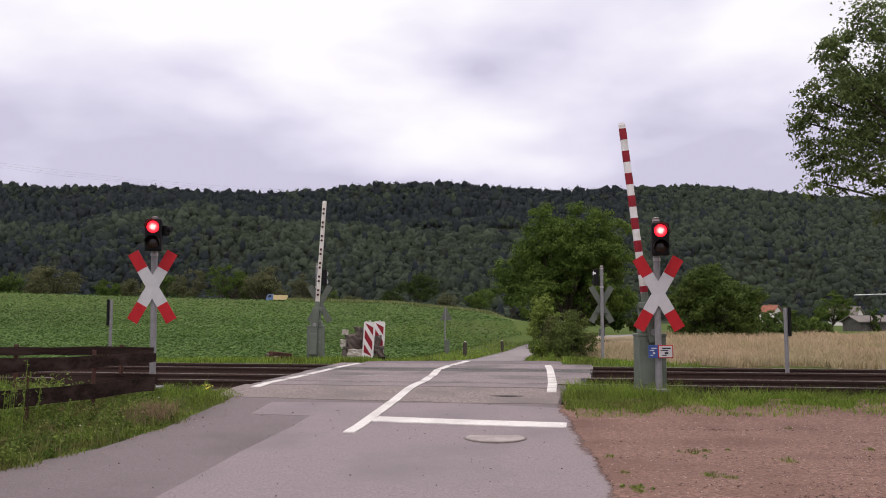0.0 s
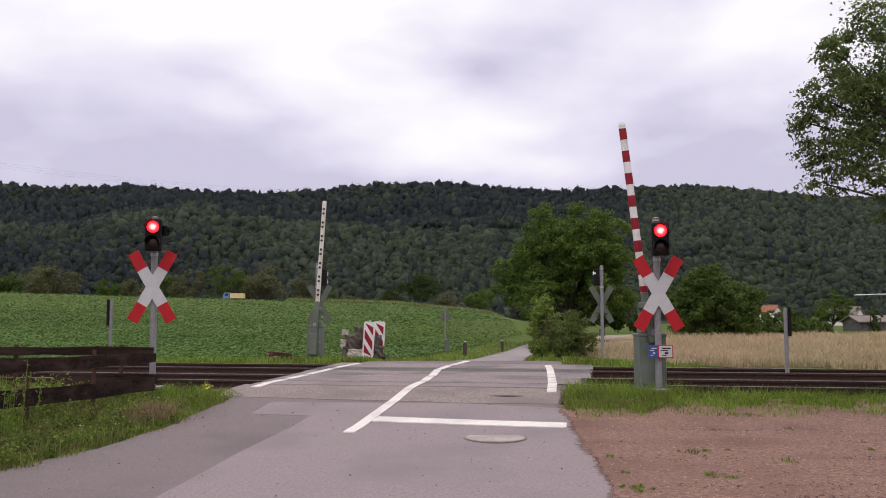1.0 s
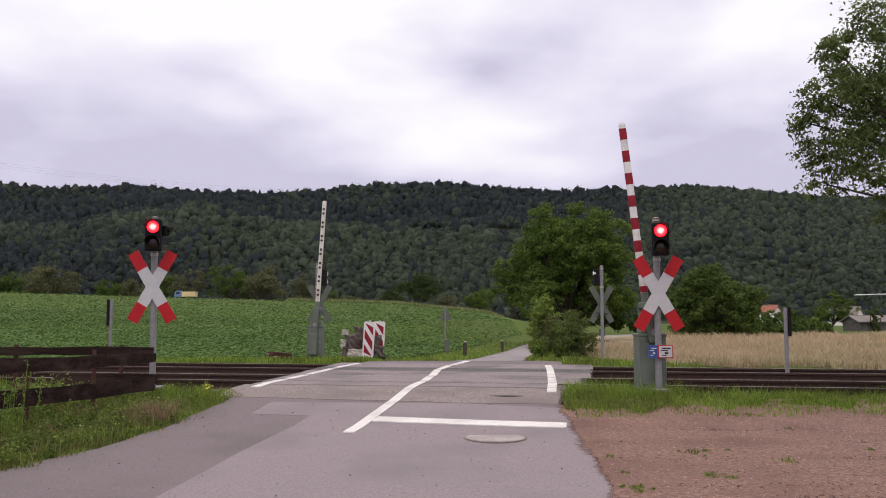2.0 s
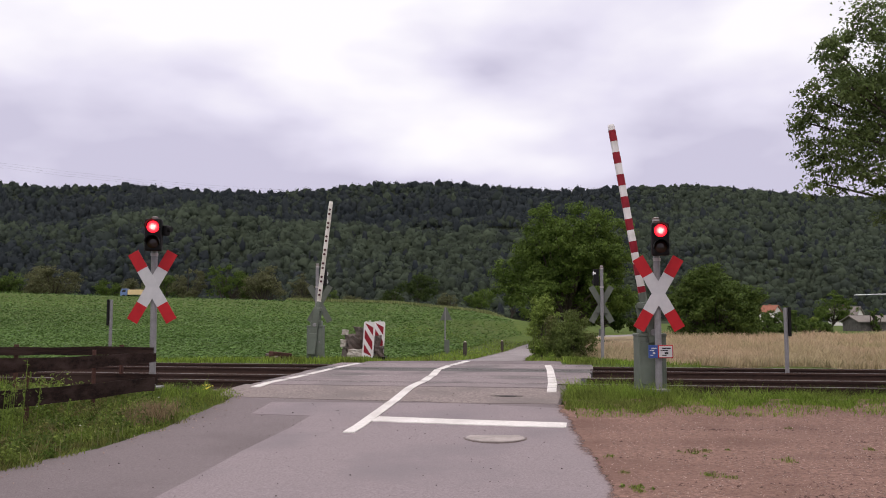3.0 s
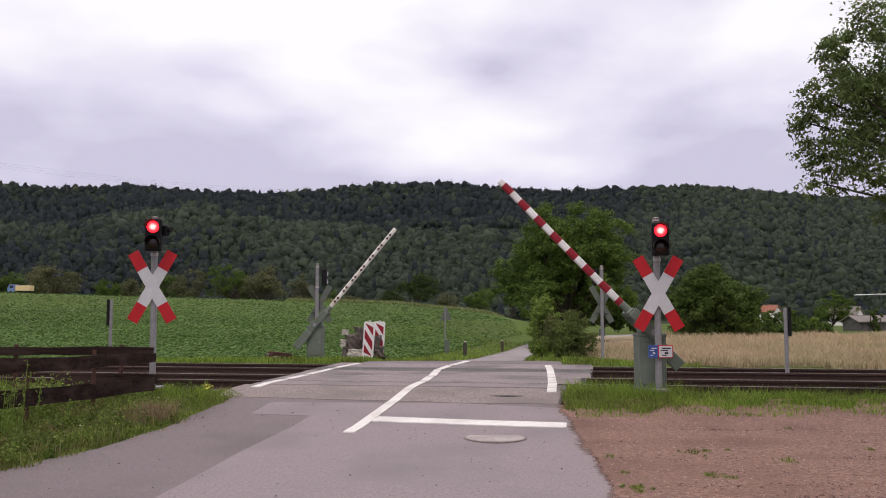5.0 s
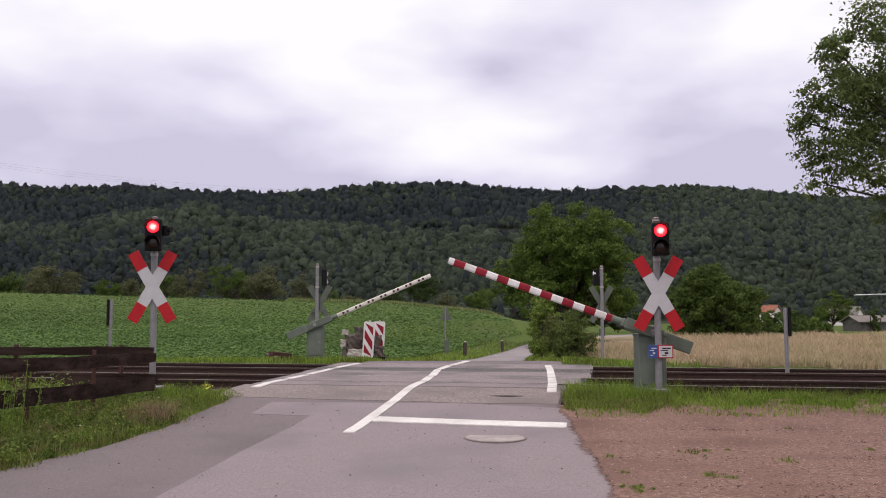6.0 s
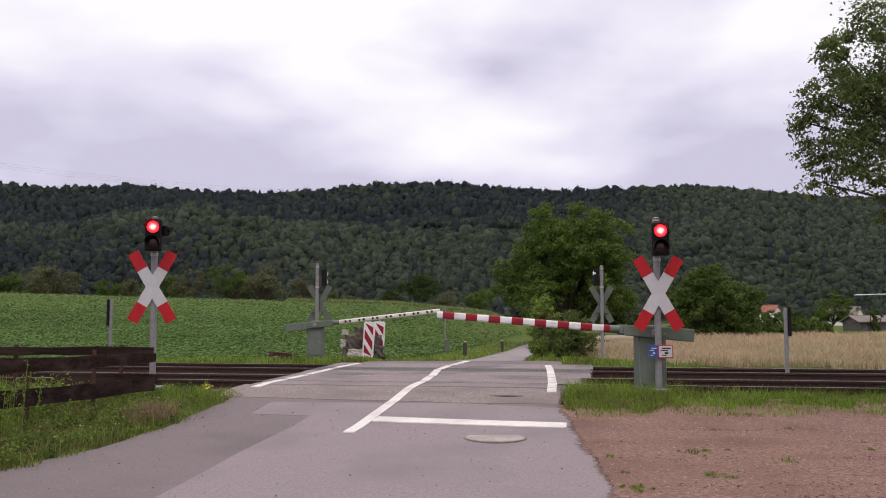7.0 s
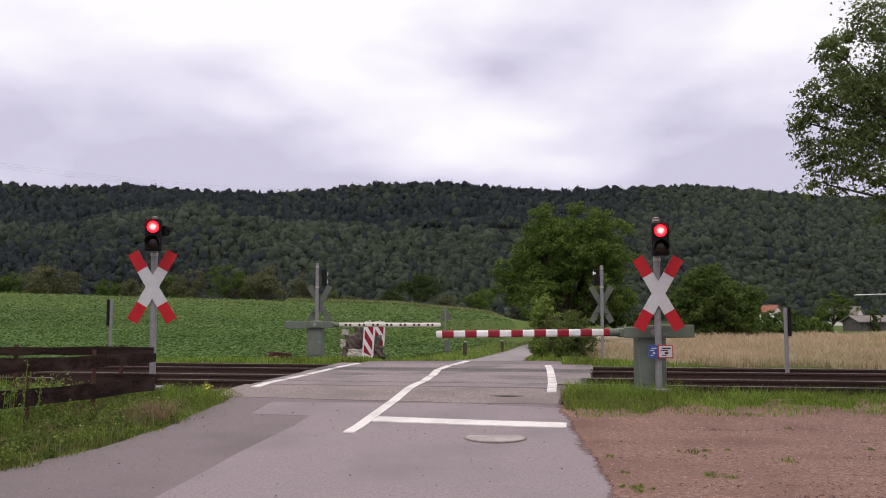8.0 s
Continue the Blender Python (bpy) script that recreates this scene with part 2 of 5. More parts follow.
M_CONCRETE = mat("dirty_concrete", (0.065, 0.06, 0.056), (0.15, 0.14, 0.13), 5, 0.92, bump=0.9, bump_scale=14, c=(0.06, 0.055, 0.05), big=1.5)
M_RUBBLE = mat("brownish_rubble", (0.060, 0.047, 0.042), (0.145, 0.118, 0.105), 5, 0.94, bump=1.0, bump_scale=12, c=(0.085, 0.060, 0.050), big=2.0)
M_TARP = mat("pale_plastic_sheet", (0.30, 0.26, 0.22), (0.50, 0.46, 0.42), 6, 0.5, bump=0.5)
M_LAMPCAP = mat("white_lamp_cover", (0.6, 0.6, 0.62), (0.7, 0.7, 0.72), 4, 0.3)
M_TRUCKBLUE = mat("blue_cab_paint", (0.10, 0.17, 0.34), (0.13, 0.20, 0.38), 2, 0.4)
M_TRUCKBOX = mat("yellow_box_paint", (0.62, 0.47, 0.24), (0.68, 0.53, 0.29), 1, 0.5)
M_TYRE = mat("tyre_rubber", (0.015, 0.015, 0.015), (0.03, 0.03, 0.03), 5, 0.9)
M_STRAW = mat("straw_litter", (0.20, 0.15, 0.08), (0.34, 0.26, 0.15), 2.0, 0.95, bump=0.8, bump_scale=12, c=(0.16, 0.15, 0.06), big=0.1)
# the shade beneath the crowns is put into this floor's dark colour
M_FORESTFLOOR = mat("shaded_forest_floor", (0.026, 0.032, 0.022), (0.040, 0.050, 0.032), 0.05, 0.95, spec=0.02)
M_HERBS = mat("mixed_verge_herbs", (0.118, 0.168, 0.030), (0.215, 0.270, 0.060), 1.6, 0.75, island=0.5, trans=0.4, spec=0.06, c=(0.13, 0.100, 0.050), big=1.2)
M_VERGELEAF = mat("olive_verge_leaves", (0.100, 0.145, 0.030), (0.200, 0.252, 0.058), 2.5, 0.65, island=0.45, trans=0.35, spec=0.08, c=(0.145, 0.115, 0.055), big=1.1)
M_DEAD = mat("withered_stalks", (0.17, 0.115, 0.07), (0.30, 0.23, 0.14), 3, 0.9, island=0.4, trans=0.2, spec=0.05)

# ---- the lie of the land ----
TRACK_TURN = radians(-9.2)
TU = Vector((math.cos(TRACK_TURN), math.sin(TRACK_TURN), 0))      # along the rails
TV = Vector((-math.sin(TRACK_TURN), math.cos(TRACK_TURN), 0))     # across them, away from the camera
TRACK_0 = Vector((-0.25, 15.3, 0))                                # a point of the nearest rail
RAILS = (0.0, 1.48, 3.60, 5.08)


def sstep(a, b, x):
    t = np.clip((x - a) / (b - a), 0, 1)
    return t * t * (3 - 2 * t)


def profile(y):
    """Height of the road along its way: up to the crossing, level over it, then down."""
    return np.interp(y, [-40, 5, 8, 11, 13.2, 14.3, 22.3, 23.5, 27, 38, 50, 62, 72, 85, 97, 110, 200],
                     [-0.5, -0.37, -0.31, -0.21, -0.06, 0.0, 0.0, -0.05, -0.30, -0.76, -1.12, -1.36, -1.44, -1.38, -1.2, -1.1, -2.4])


def road_left(y):
    return np.interp(y, [-40, 4, 8.3, 9.8, 12.0, 13.8, 22.5, 30, 40, 50, 62, 72, 85, 95, 105],
                     [-7.6, -5.0, -4.25, -3.75, -3.3, -3.2, -1.95, -0.3, 1.45, 2.7, 4.6, 6.2, 9.2, 13.5, 24])


def road_right(y):
    return np.interp(y, [-40, 4, 7, 9.5, 11, 12.8, 14.5, 22.5, 24.5, 30, 40, 50, 62, 72, 85, 95, 105],
                     [2.6, 1.26, 1.45, 1.61, 1.64, 1.72, 2.05, 3.05, 2.75, 2.75, 3.85, 5.1, 6.9, 8.6, 11.8, 18, 33])


RIDGE_X = [-900, -670, -590, -400, -250, -120, 30, 160, 260, 380, 520, 700, 900]
RIDGE_Z = [218, 208, 192, 191, 193, 195, 199, 198, 194, 196, 189, 184, 177]


def land(x, y):
    """Height of the open ground."""
    x, y = np.asarray(x, dtype=float), np.asarray(y, dtype=float)
    base = profile(y)
    v = (x - TRACK_0.x) * TV.x + (y - TRACK_0.y) * TV.y
    # the trackbed lies below the rails
    bed = sstep(-1.9, -1.1, v) * (1 - sstep(6.2, 7.0, v))
    z = base * (1 - bed) + (-0.24) * bed
    # field on the left climbs to a flat crest, wheat side stays low
    crest = np.interp(x, [-140, -102, -60, -11, 19, 45, 70], [7.0, 6.3, 5.0, 3.6, 0.6, -1.9, -2.2])
    side = sstep(0, 14, road_left(np.minimum(y, 104)) - x)
    climb = np.clip((y - 26) / (200 - 26), 0, 1) ** 1.25
    field = -0.45 + (crest + 0.45) * climb
    far = sstep(24, 30, y)
    z_field = z * (1 - far) + field * far
    far_r = sstep(6.7, 8.2, v)
    z_right = z * (1 - far_r) + np.interp(y, [20, 80, 200], [-0.76, -1.08, -1.9]) * far_r
    right = sstep(0, 6, x - road_right(np.minimum(y, 104)))
    z = z * (1 - side) * (1 - right) + z_field * side + z_right * right * (1 - side)
    # beyond the crest the ground falls to the valley and climbs the wooded hill
    past = sstep(242, 330, y)
    z = z * (1 - past) - 3.0 * past
    # a lower slope, a shelf and a steep upper slope; to the east one even slope
    xn = x * 1300 / np.maximum(y, 400)
    hill = np.interp(xn, RIDGE_X, RIDGE_Z)
    step = np.interp(xn, [-900, -560, -460, -370, -256, 100, 300], [0.40, 0.43, 0.49, 0.52, 0.43, 0.39, 0.37])
    low = step * np.clip((y - 600) / 250, 0, 1) ** 0.9
    shelf = np.interp(y, [850, 1120, 1300], [0.0, 0.31, 1.0])
    tiers = low + shelf * (1 - step)
    even = np.clip((y - 600) / 700, 0, 1) ** 0.9
    east = sstep(210, 420, xn)
    up = (tiers * (1 - east) + even * east) * (1 - 0.03 * np.sin(x / 70.0 + y / 110.0)) * (1 - 0.35 * sstep(1320, 2600, y))
    z = z + (hill - 6) * up * (y > 600)
    return z


def build_ground():
    ys = np.concatenate([np.linspace(-220, -5, 14), np.arange(-3, 34, 0.45), np.linspace(35, 120, 50), np.linspace(126, 430, 44),
                         np.linspace(450, 590, 7), np.linspace(600, 1300, 36), np.linspace(1315, 1500, 9), np.linspace(1600, 4200, 8)])
    side = np.concatenate([np.arange(0.225, 14, 0.45), np.linspace(15, 60, 26), np.linspace(66, 300, 28), np.linspace(330, 1400, 26), np.linspace(1600, 4000, 6)])
    xs = np.concatenate([-side[::-1], side])
    gx, gy = np.meshgrid(xs, ys)
    gz = land(gx, gy)
    under = (gx > road_left(np.minimum(gy, 104)) - 0.5) & (gx < road_right(np.minimum(gy, 104)) + 0.5) & (gy < 103)
    gz = np.where(under, np.minimum(gz, profile(gy)) - 0.09, gz)
    n, m = len(ys), len(xs)
    idx = np.arange(n * m).reshape(n, m)
    faces = np.stack([idx[:-1, :-1], idx[:-1, 1:], idx[1:, 1:], idx[1:, :-1]], -1).reshape(-1, 4)
    me = mesh_np("ground", np.stack([gx, gy, gz], -1).reshape(-1, 3), faces, True)
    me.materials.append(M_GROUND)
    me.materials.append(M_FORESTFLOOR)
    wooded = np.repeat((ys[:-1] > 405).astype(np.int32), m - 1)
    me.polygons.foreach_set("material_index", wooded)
    return tagged(part("ground", me, None), "grassy ground rising to a far wooded hill", "ground", kind="structure")


build_ground()


def ribbon(name, y0, y1, left, right, material, lift, step=0.25, across=10, skirt=0.0):
    """A strip that follows the road's height, from y0 to y1, between two edge lines."""
    ys = np.linspace(y0, y1, max(3, int((y1 - y0) / step)))
    s = np.concatenate([[0.0], np.linspace(0.006, 0.994, across), [1.0]])
    l, r = left(ys), right(ys)
    gx = l[:, None] + (r - l)[:, None] * s
    gy = np.repeat(ys[:, None], len(s), 1)
    gz = profile(gy) + lift
    if skirt:
        gz[:, 0] -= skirt
        gz[:, -1] -= skirt
    n, m = gx.shape
    idx = np.arange(n * m).reshape(n, m)
    faces = np.stack([idx[:-1, :-1], idx[:-1, 1:], idx[1:, 1:], idx[1:, :-1]], -1).reshape(-1, 4)
    me = mesh_np(name, np.stack([gx, gy, gz], -1).reshape(-1, 3), faces, True)
    me.materials.append(material)
    return me


def ragged(f, amount, seed):
    r = np.random.default_rng(seed)
    k = r.uniform(0, 6.28, 4)
    return lambda y: f(y) + amount * (np.sin(y * 1.7 + k[0]) + 0.7 * np.sin(y * 4.1 + k[1]) + 0.5 * np.sin(y * 9.3 + k[2]))


road = thing("road", Matrix(), "worn grey asphalt lane over a level crossing", "road", kind="structure")
part("carriageway", ribbon("carriageway", -39, 104, ragged(road_left, 0.035, 1), ragged(road_right, 0.010, 2), M_ASPHALT, 0.0, 0.25, 14, 0.05), None, road)

part("far_lane", ribbon("far_lane", 23.2, 103, ragged(lambda y: road_left(y) + 0.12, 0.03, 3), ragged(lambda y: road_right(y) - 0.12, 0.03, 4), M_LANE, 0.006, 0.4, 8, 0.02), None, road, "paler asphalt of the far lane")


def tp(u, v, z):
    return TRACK_0 + TU * u + TV * v + Vector((0, 0, z))


def track_strip(name, v0, v1, u0, u1, z, material, parent, label=""):
    """A slab across the road, parallel to the rails, with thickness and softened edges."""
    own = bmesh.new()
    steps = 8
    grid = [[own.verts.new(tp(u0 + (u1 - u0) * i / steps + 0.035 * math.sin(i * 2.3 + v0 * 5), v, z)) for v in (v0, v1)] for i in range(steps + 1)]
    fs = [own.faces.new((grid[i][0], grid[i + 1][0], grid[i + 1][1], grid[i][1])) for i in range(steps)]
    ext = bmesh.ops.extrude_face_region(own, geom=fs)
    bmesh.ops.translate(own, verts=[e for e in ext["geom"] if isinstance(e, bmesh.types.BMVert)], vec=(0, 0, -0.10))
    bmesh.ops.recalc_face_normals(own, faces=own.faces[:])
    return part(name, own, material, parent, label)


# crossing surface: slabs between the rails and a coarse strip before them
track_strip("joint", -0.07, 5.25, -3.05, 2.75, 0.005, M_RUBBER, road, "dark groove beside the rails")
for v0, v1 in ((-0.80, -0.06), (0.07, 1.435), (1.52, 2.53), (2.536, 3.0), (3.0, 3.52), (3.69, 4.2), (4.2, 5.03), (5.13, 5.85)):
    dark = v0 in (3.0, 3.69)
    track_strip("crossing_panel", v0, v1 - (0.004 if v1 in (3.0, 4.2) else 0), -3.0 - 0.05 * v0, (2.2 if v0 < 0 else 2.62 if v0 < 1 else 2.75 + 0.02 * v0), 0.012, M_DARKPATCH if dark else M_PANEL, road, "darker patched slab" if dark else "")


def flat_mark(name, outline, material, lift=0.012, parent=None, label=""):
    """A thin painted or patched area: outline of x, y on the road, cut fine along y to follow it."""
    own = bmesh.new()
    f = own.faces.new([own.verts.new((x, y, 0)) for x, y in outline])
    ys = [y for _, y in outline]
    y = math.floor(min(ys) * 4) / 4
    while y < max(ys):
        bmesh.ops.bisect_plane(own, geom=own.faces[:] + own.edges[:] + own.verts[:], plane_co=(0, y, 0), plane_no=(0, 1, 0))
        y += 0.25
    for v in own.verts:
        v.co.z = float(profile(v.co.y)) + lift
    ext = bmesh.ops.extrude_face_region(own, geom=own.faces[:])
    bmesh.ops.translate(own, verts=[e for e in ext["geom"] if isinstance(e, bmesh.types.BMVert)], vec=(0, 0, -0.015))
    bmesh.ops.recalc_face_normals(own, faces=own.faces[:])
    return part(name, own, material, parent or road, label)


def line_mark(name, way, width, lift):
    """A painted line along a way of x, y points, its edges a little wavy."""
    pts = [Vector((x, y, 0)) for x, y in way]
    l, r = [], []
    for i, p in enumerate(pts):
        d = (pts[min(i + 1, len(pts) - 1)] - pts[max(i - 1, 0)]).normalized()
        s = Vector((d.y, -d.x, 0)) * width / 2
        l.append((p - s)[:2])
        r.append((p + s)[:2])
    return flat_mark(name, l + r[::-1], M_MARK, lift)


M_ROADMARK_LIFT = 0.017
strip = [tuple(tp(u, v, 0))[:2] for u, v in ((-3.05, -0.78), (2.28, -0.78), (2.32, -1.6), (2.30, -2.3), (0.8, -2.45), (0.3, -2.40), (-1.2, -2.45), (-2.4, -2.42), (-2.9, -2.3))]
flat_mark("coarse_strip", strip, M_ASPHALT_OLD, 0.006, None, "coarse worn asphalt strip before the rails")

line_mark("centre_line", [(-1.13, 10.55), (-0.93, 11.69), (-0.70, 13.0), (-0.45, 14.9), (-0.36, 15.5)], 0.145, M_ROADMARK_LIFT)
line_mark("centre_line", [(-0.33, 15.65), (-0.24, 16.72)], 0.15, M_ROADMARK_LIFT)
line_mark("centre_line", [(-0.21, 16.86), (-0.11, 18.8)], 0.15, M_ROADMARK_LIFT)
line_mark("centre_line", [(-0.07, 19.0), (0.15, 20.3)], 0.15, M_ROADMARK_LIFT)
line_mark("centre_line", [(0.22, 20.55), (0.62, 22.3)], 0.15, M_ROADMARK_LIFT)
line_mark("stop_line", [(-0.90, 11.50), (0.3, 11.27), (1.55, 11.06)], 0.32, M_ROADMARK_LIFT - 0.003)
for a, b in (((1.70, 13.75), (1.90, 15.22)), ((1.905, 15.30), (2.035, 16.45)), ((2.05, 16.58), (2.275, 18.6)), ((2.285, 18.7), (2.44, 20.4))):
    line_mark("edge_line", [a, b], 0.15, M_ROADMARK_LIFT)
for way in (((-3.07, 14.35), (-3.02, 15.3), (-2.89, 15.95)), ((-2.86, 16.15), (-2.68, 17.2)), ((-2.66, 17.4), (-2.42, 19.2)), ((-2.38, 19.5), (-2.05, 21.3))):
    line_mark("edge_line", way, 0.15, M_ROADMARK_LIFT)
flat_mark("asphalt_patch", [(-2.35, 5.2), (-2.38, 7.4), (-2.15, 9.4), (-1.77, 11.75), (-2.6, 11.9), (-2.5, 12.85), (0.28, 12.72), (1.75, 12.3), (1.62, 10.2), (1.35, 5.2)], M_PATCH, 0.003,
          label="lighter asphalt patch before the crossing")
flat_mark("tar_seam", [(0.72, 13.36), (0.95, 13.40), (1.22, 13.34), (0.98, 13.28)], M_RUBBER, 0.013)


def build_manhole():
    hole = thing("manhole_cover", pose(0.605, 10.22, float(profile(10.22)) + 0.003), "round concrete-filled iron manhole cover in the asphalt", "manhole cover")
    bm = bmesh.new()
    n = 40
    ring = [[bm.verts.new((r * math.cos(i * math.tau / n), r * math.sin(i * math.tau / n), z)) for i in range(n)] for r, z in ((0.375, -0.02), (0.37, 0.001), (0.352, 0.001), (0.342, -0.008))]
    for a, b in zip(ring, ring[1:]):
        for i in range(n):
            bm.faces.new((a[i], a[(i + 1) % n], b[(i + 1) % n], b[i]))
    part("cover_frame", bm, M_COVERRING, hole, "worn iron ring")
    part("lid", rod(0.337, (0, 0, -0.03), (0, 0, 0.006), seg=40, bevel=0.002), M_CREAMSTONE, hole, "pale worn concrete lid")


M_COVERRING = mat("worn_brown_iron", (0.10, 0.075, 0.07), (0.16, 0.125, 0.115), 20, 0.8, bump=0.3)
M_CREAMSTONE = mat("pale_worn_concrete", (0.23, 0.20, 0.19), (0.34, 0.30, 0.285), 14, 0.85, bump=0.4, c=(0.38, 0.33, 0.31), big=3)
build_manhole()

# ---- the double track ----
def build_tracks():
    length = 90
    bed = bmesh.new()
    for v0, v1 in ((-1.5, 6.6),):
        pts = [(v0 - 0.5, -0.42), (v0, -0.19), (v1, -0.19), (v1 + 0.5, -0.5)]
        for u0, u1 in ((-length, -3.25), (2.95, length)):
            a = [bed.verts.new(tp(u0, v, z)) for v, z in pts]
            b = [bed.verts.new(tp(u1, v, z)) for v, z in pts]
            for i in range(3):
                bed.faces.new((a[i], b[i], b[i + 1], a[i + 1]))
    tagged(part("trackbed", bed, M_BALLAST), "brown ballast bed of the double track", "trackbed", kind="structure")
    # loose ballast stones
    n = 9000
    u = rng.uniform(-16, 16, n)
    keep = (u < -3.2) | (u > 2.9)
    u = u[keep]
    v = rng.uniform(-1.5, 6.6, len(u))
    base = np.array([tp(a, b, -0.18) for a, b in zip(u, v)])
    stones("ballast_stones", base, 0.022, 0.05, M_BALLASTSTONE, "loose brown ballast stones", "ballast")
    rail_profile = [(-0.075, -0.16), (-0.075, -0.148), (-0.014, -0.12), (-0.012, -0.05), (-0.035, -0.04), (-0.036, -0.008), (-0.024, 0.0),
                    (0.024, 0.0), (0.036, -0.008), (0.035, -0.04), (0.012, -0.05), (0.014, -0.12), (0.075, -0.148), (0.075, -0.16)]
    for v in RAILS:
        rail = thing("rail", Matrix(), "rust-brown steel rail with a worn head", "rail", "rails of the double track")
        bm, head = bmesh.new(), bmesh.new()
        zt = 0.009
        a = [bm.verts.new(tp(-length, v + q, zt + z)) for q, z in rail_profile]
        b = [bm.verts.new(tp(length, v + q, zt + z)) for q, z in rail_profile]
        for i in range(len(a) - 1):
            bm.faces.new((a[i], a[i + 1], b[i + 1], b[i]))
        bm.faces.new((a[-1], a[0], b[0], b[-1]))
        part("rail_body", bm, M_RUST, rail)
        q = [head.verts.new(tp(u, v + s, zt + 0.003)) for u, s in ((-length, -0.024), (length, -0.024), (length, 0.024), (-length, 0.024))]
        head.faces.new(q)
        part("rail_head", head, M_SHINE, rail, "polished running surface")
    first = thing("sleeper", pose(*tp(0, 0.74, 0), 0, 0, -9.2), "weathered dark railway sleeper in ballast", "sleeper", "sleepers under the rails")
    part("beam", box(0.24, 2.5, 0.15, (0, 0, -0.215), 0.015), M_SLEEPER, first)
    put = False
    for c in (0.74, 4.34):
        for i in range(-24, 25):
            u = i * 0.63
            if -3.1 < u < 2.9:
                continue
            m = pose(*tp(u, c, 0), 0, 0, -9.2)
            if not put:
                first.matrix_basis = m
                put = True
            else:
                copy_thing(first, m)


def stones(name, base, r0, r1, material, label, category):
    """Many small angular stones in one mesh."""
    n = len(base)
    oct_v = np.array([(1, 0, 0), (-1, 0, 0), (0, 1, 0), (0, -1, 0), (0, 0, 1), (0, 0, -1)], dtype=float)
    oct_f = np.array([(0, 2, 4), (2, 1, 4), (1, 3, 4), (3, 0, 4), (2, 0, 5), (1, 2, 5), (3, 1, 5), (0, 3, 5)])
    s = rng.uniform(r0, r1, (n, 1, 1)) * rng.uniform(0.6, 1.2, (n, 1, 3)) * rng.uniform(0.75, 1.25, (n, 6, 1))
    v = oct_v[None] * s
    v[:, :, 2] *= 0.7
    a = rng.uniform(0, 6.28, n)
    c, d = np.cos(a)[:, None], np.sin(a)[:, None]
    v = np.stack([v[:, :, 0] * c - v[:, :, 1] * d, v[:, :, 0] * d + v[:, :, 1] * c, v[:, :, 2]], -1) + base[:, None, :]
    f = (oct_f[None] + 6 * np.arange(n)[:, None, None]).reshape(-1, 3)
    return tagged(part(name, mesh_np(name, v.reshape(-1, 3), f), material), label, category, kind="stuff")


M_BALLASTSTONE = mat("ballast_stone_faces", (0.028, 0.018, 0.015), (0.06, 0.042, 0.036), 5, 0.9, island=0.5)
build_tracks()

# ---- crossing lights with St Andrew's crosses ----
def arm_piece(s0, s1, turn, width, depth, y):
    """A piece of a cross arm from s0 to s1 along it, turned from the upright."""
    c, s = math.cos(turn), math.sin(turn)
    w = width / 2
    return slab([(p * s + q * c, p * c - q * s) for p, q in ((s0, -w), (s0, w), (s1, w), (s1, -w))], depth)


def build_cross(parent, z, front, y, x=0.0):
    """The cross: two arms 1.44 m long with red ends; seen from behind it is bare grey metal."""
    lean = radians(30)
    half = 0.64
    for k, turn in enumerate((lean, -lean)):
        for s0, s1, m in ((-half, -0.33, "r"), (-0.33, 0.33, "w"), (0.33, half, "r")):
            mt = (M_RED if m == "r" else M_WHITE) if front else M_GREYBACK
            bm = arm_piece(s0, s1, turn, 0.185, 0.012, 0)
            part("cross_tip" if m == "r" else "cross_arm", bm, mt, parent, ("red reflective end" if m == "r" else "") if front else "", pose(x, y - 0.0025 * k, z))


def signal_head(parent, at, lit, secondary=False):
    """A black two-lamp head facing -y with hoods."""
    head = part("signal_head", box(0.27, 0.20, 0.52, (0, 0, 0), 0.03), M_BLACK, parent, "black two-lamp signal head", at)
    for z, on in ((0.125, lit), (-0.125, False)):
        part("lens", lens(0.098), M_LAMP_RED if on else M_LENS_OFF, head, "lit red lamp" if on else "dark unlit lamp", pose(0, -0.105, z))
        part("hood", hood(), M_BLACK, head, "", pose(0, -0.10, z))
    return head


def lens(r):
    bm = bmesh.new()
    bmesh.ops.create_uvsphere(bm, u_segments=20, v_segments=10, radius=r)
    bmesh.ops.scale(bm, vec=(1, 0.22, 1), verts=bm.verts[:])
    for f in bm.faces:
        f.smooth = True
    return bm


def hood():
    """A half-round lamp hood, open below."""
    bm = bmesh.new()
    rows = []
    for y, cut in ((0.0, 0.0), (-0.17, 0.35)):
        row = []
        for i in range(15):
            a = -0.25 + cut + (math.pi + 0.5 - 2 * cut) * i / 14
            row.append([bm.verts.new((r * math.cos(a), y, r * math.sin(a))) for r in (0.115, 0.107)])
        rows.append(row)
    for i in range(14):
        for k in (0, 1):
            bm.faces.new((rows[0][i][k], rows[0][i + 1][k], rows[1][i + 1][k], rows[1][i][k]))
        bm.faces.new((rows[1][i][0], rows[1][i + 1][0], rows[1][i + 1][1], rows[1][i][1]))
    bmesh.ops.recalc_face_normals(bm, faces=bm.faces[:])
    return bm


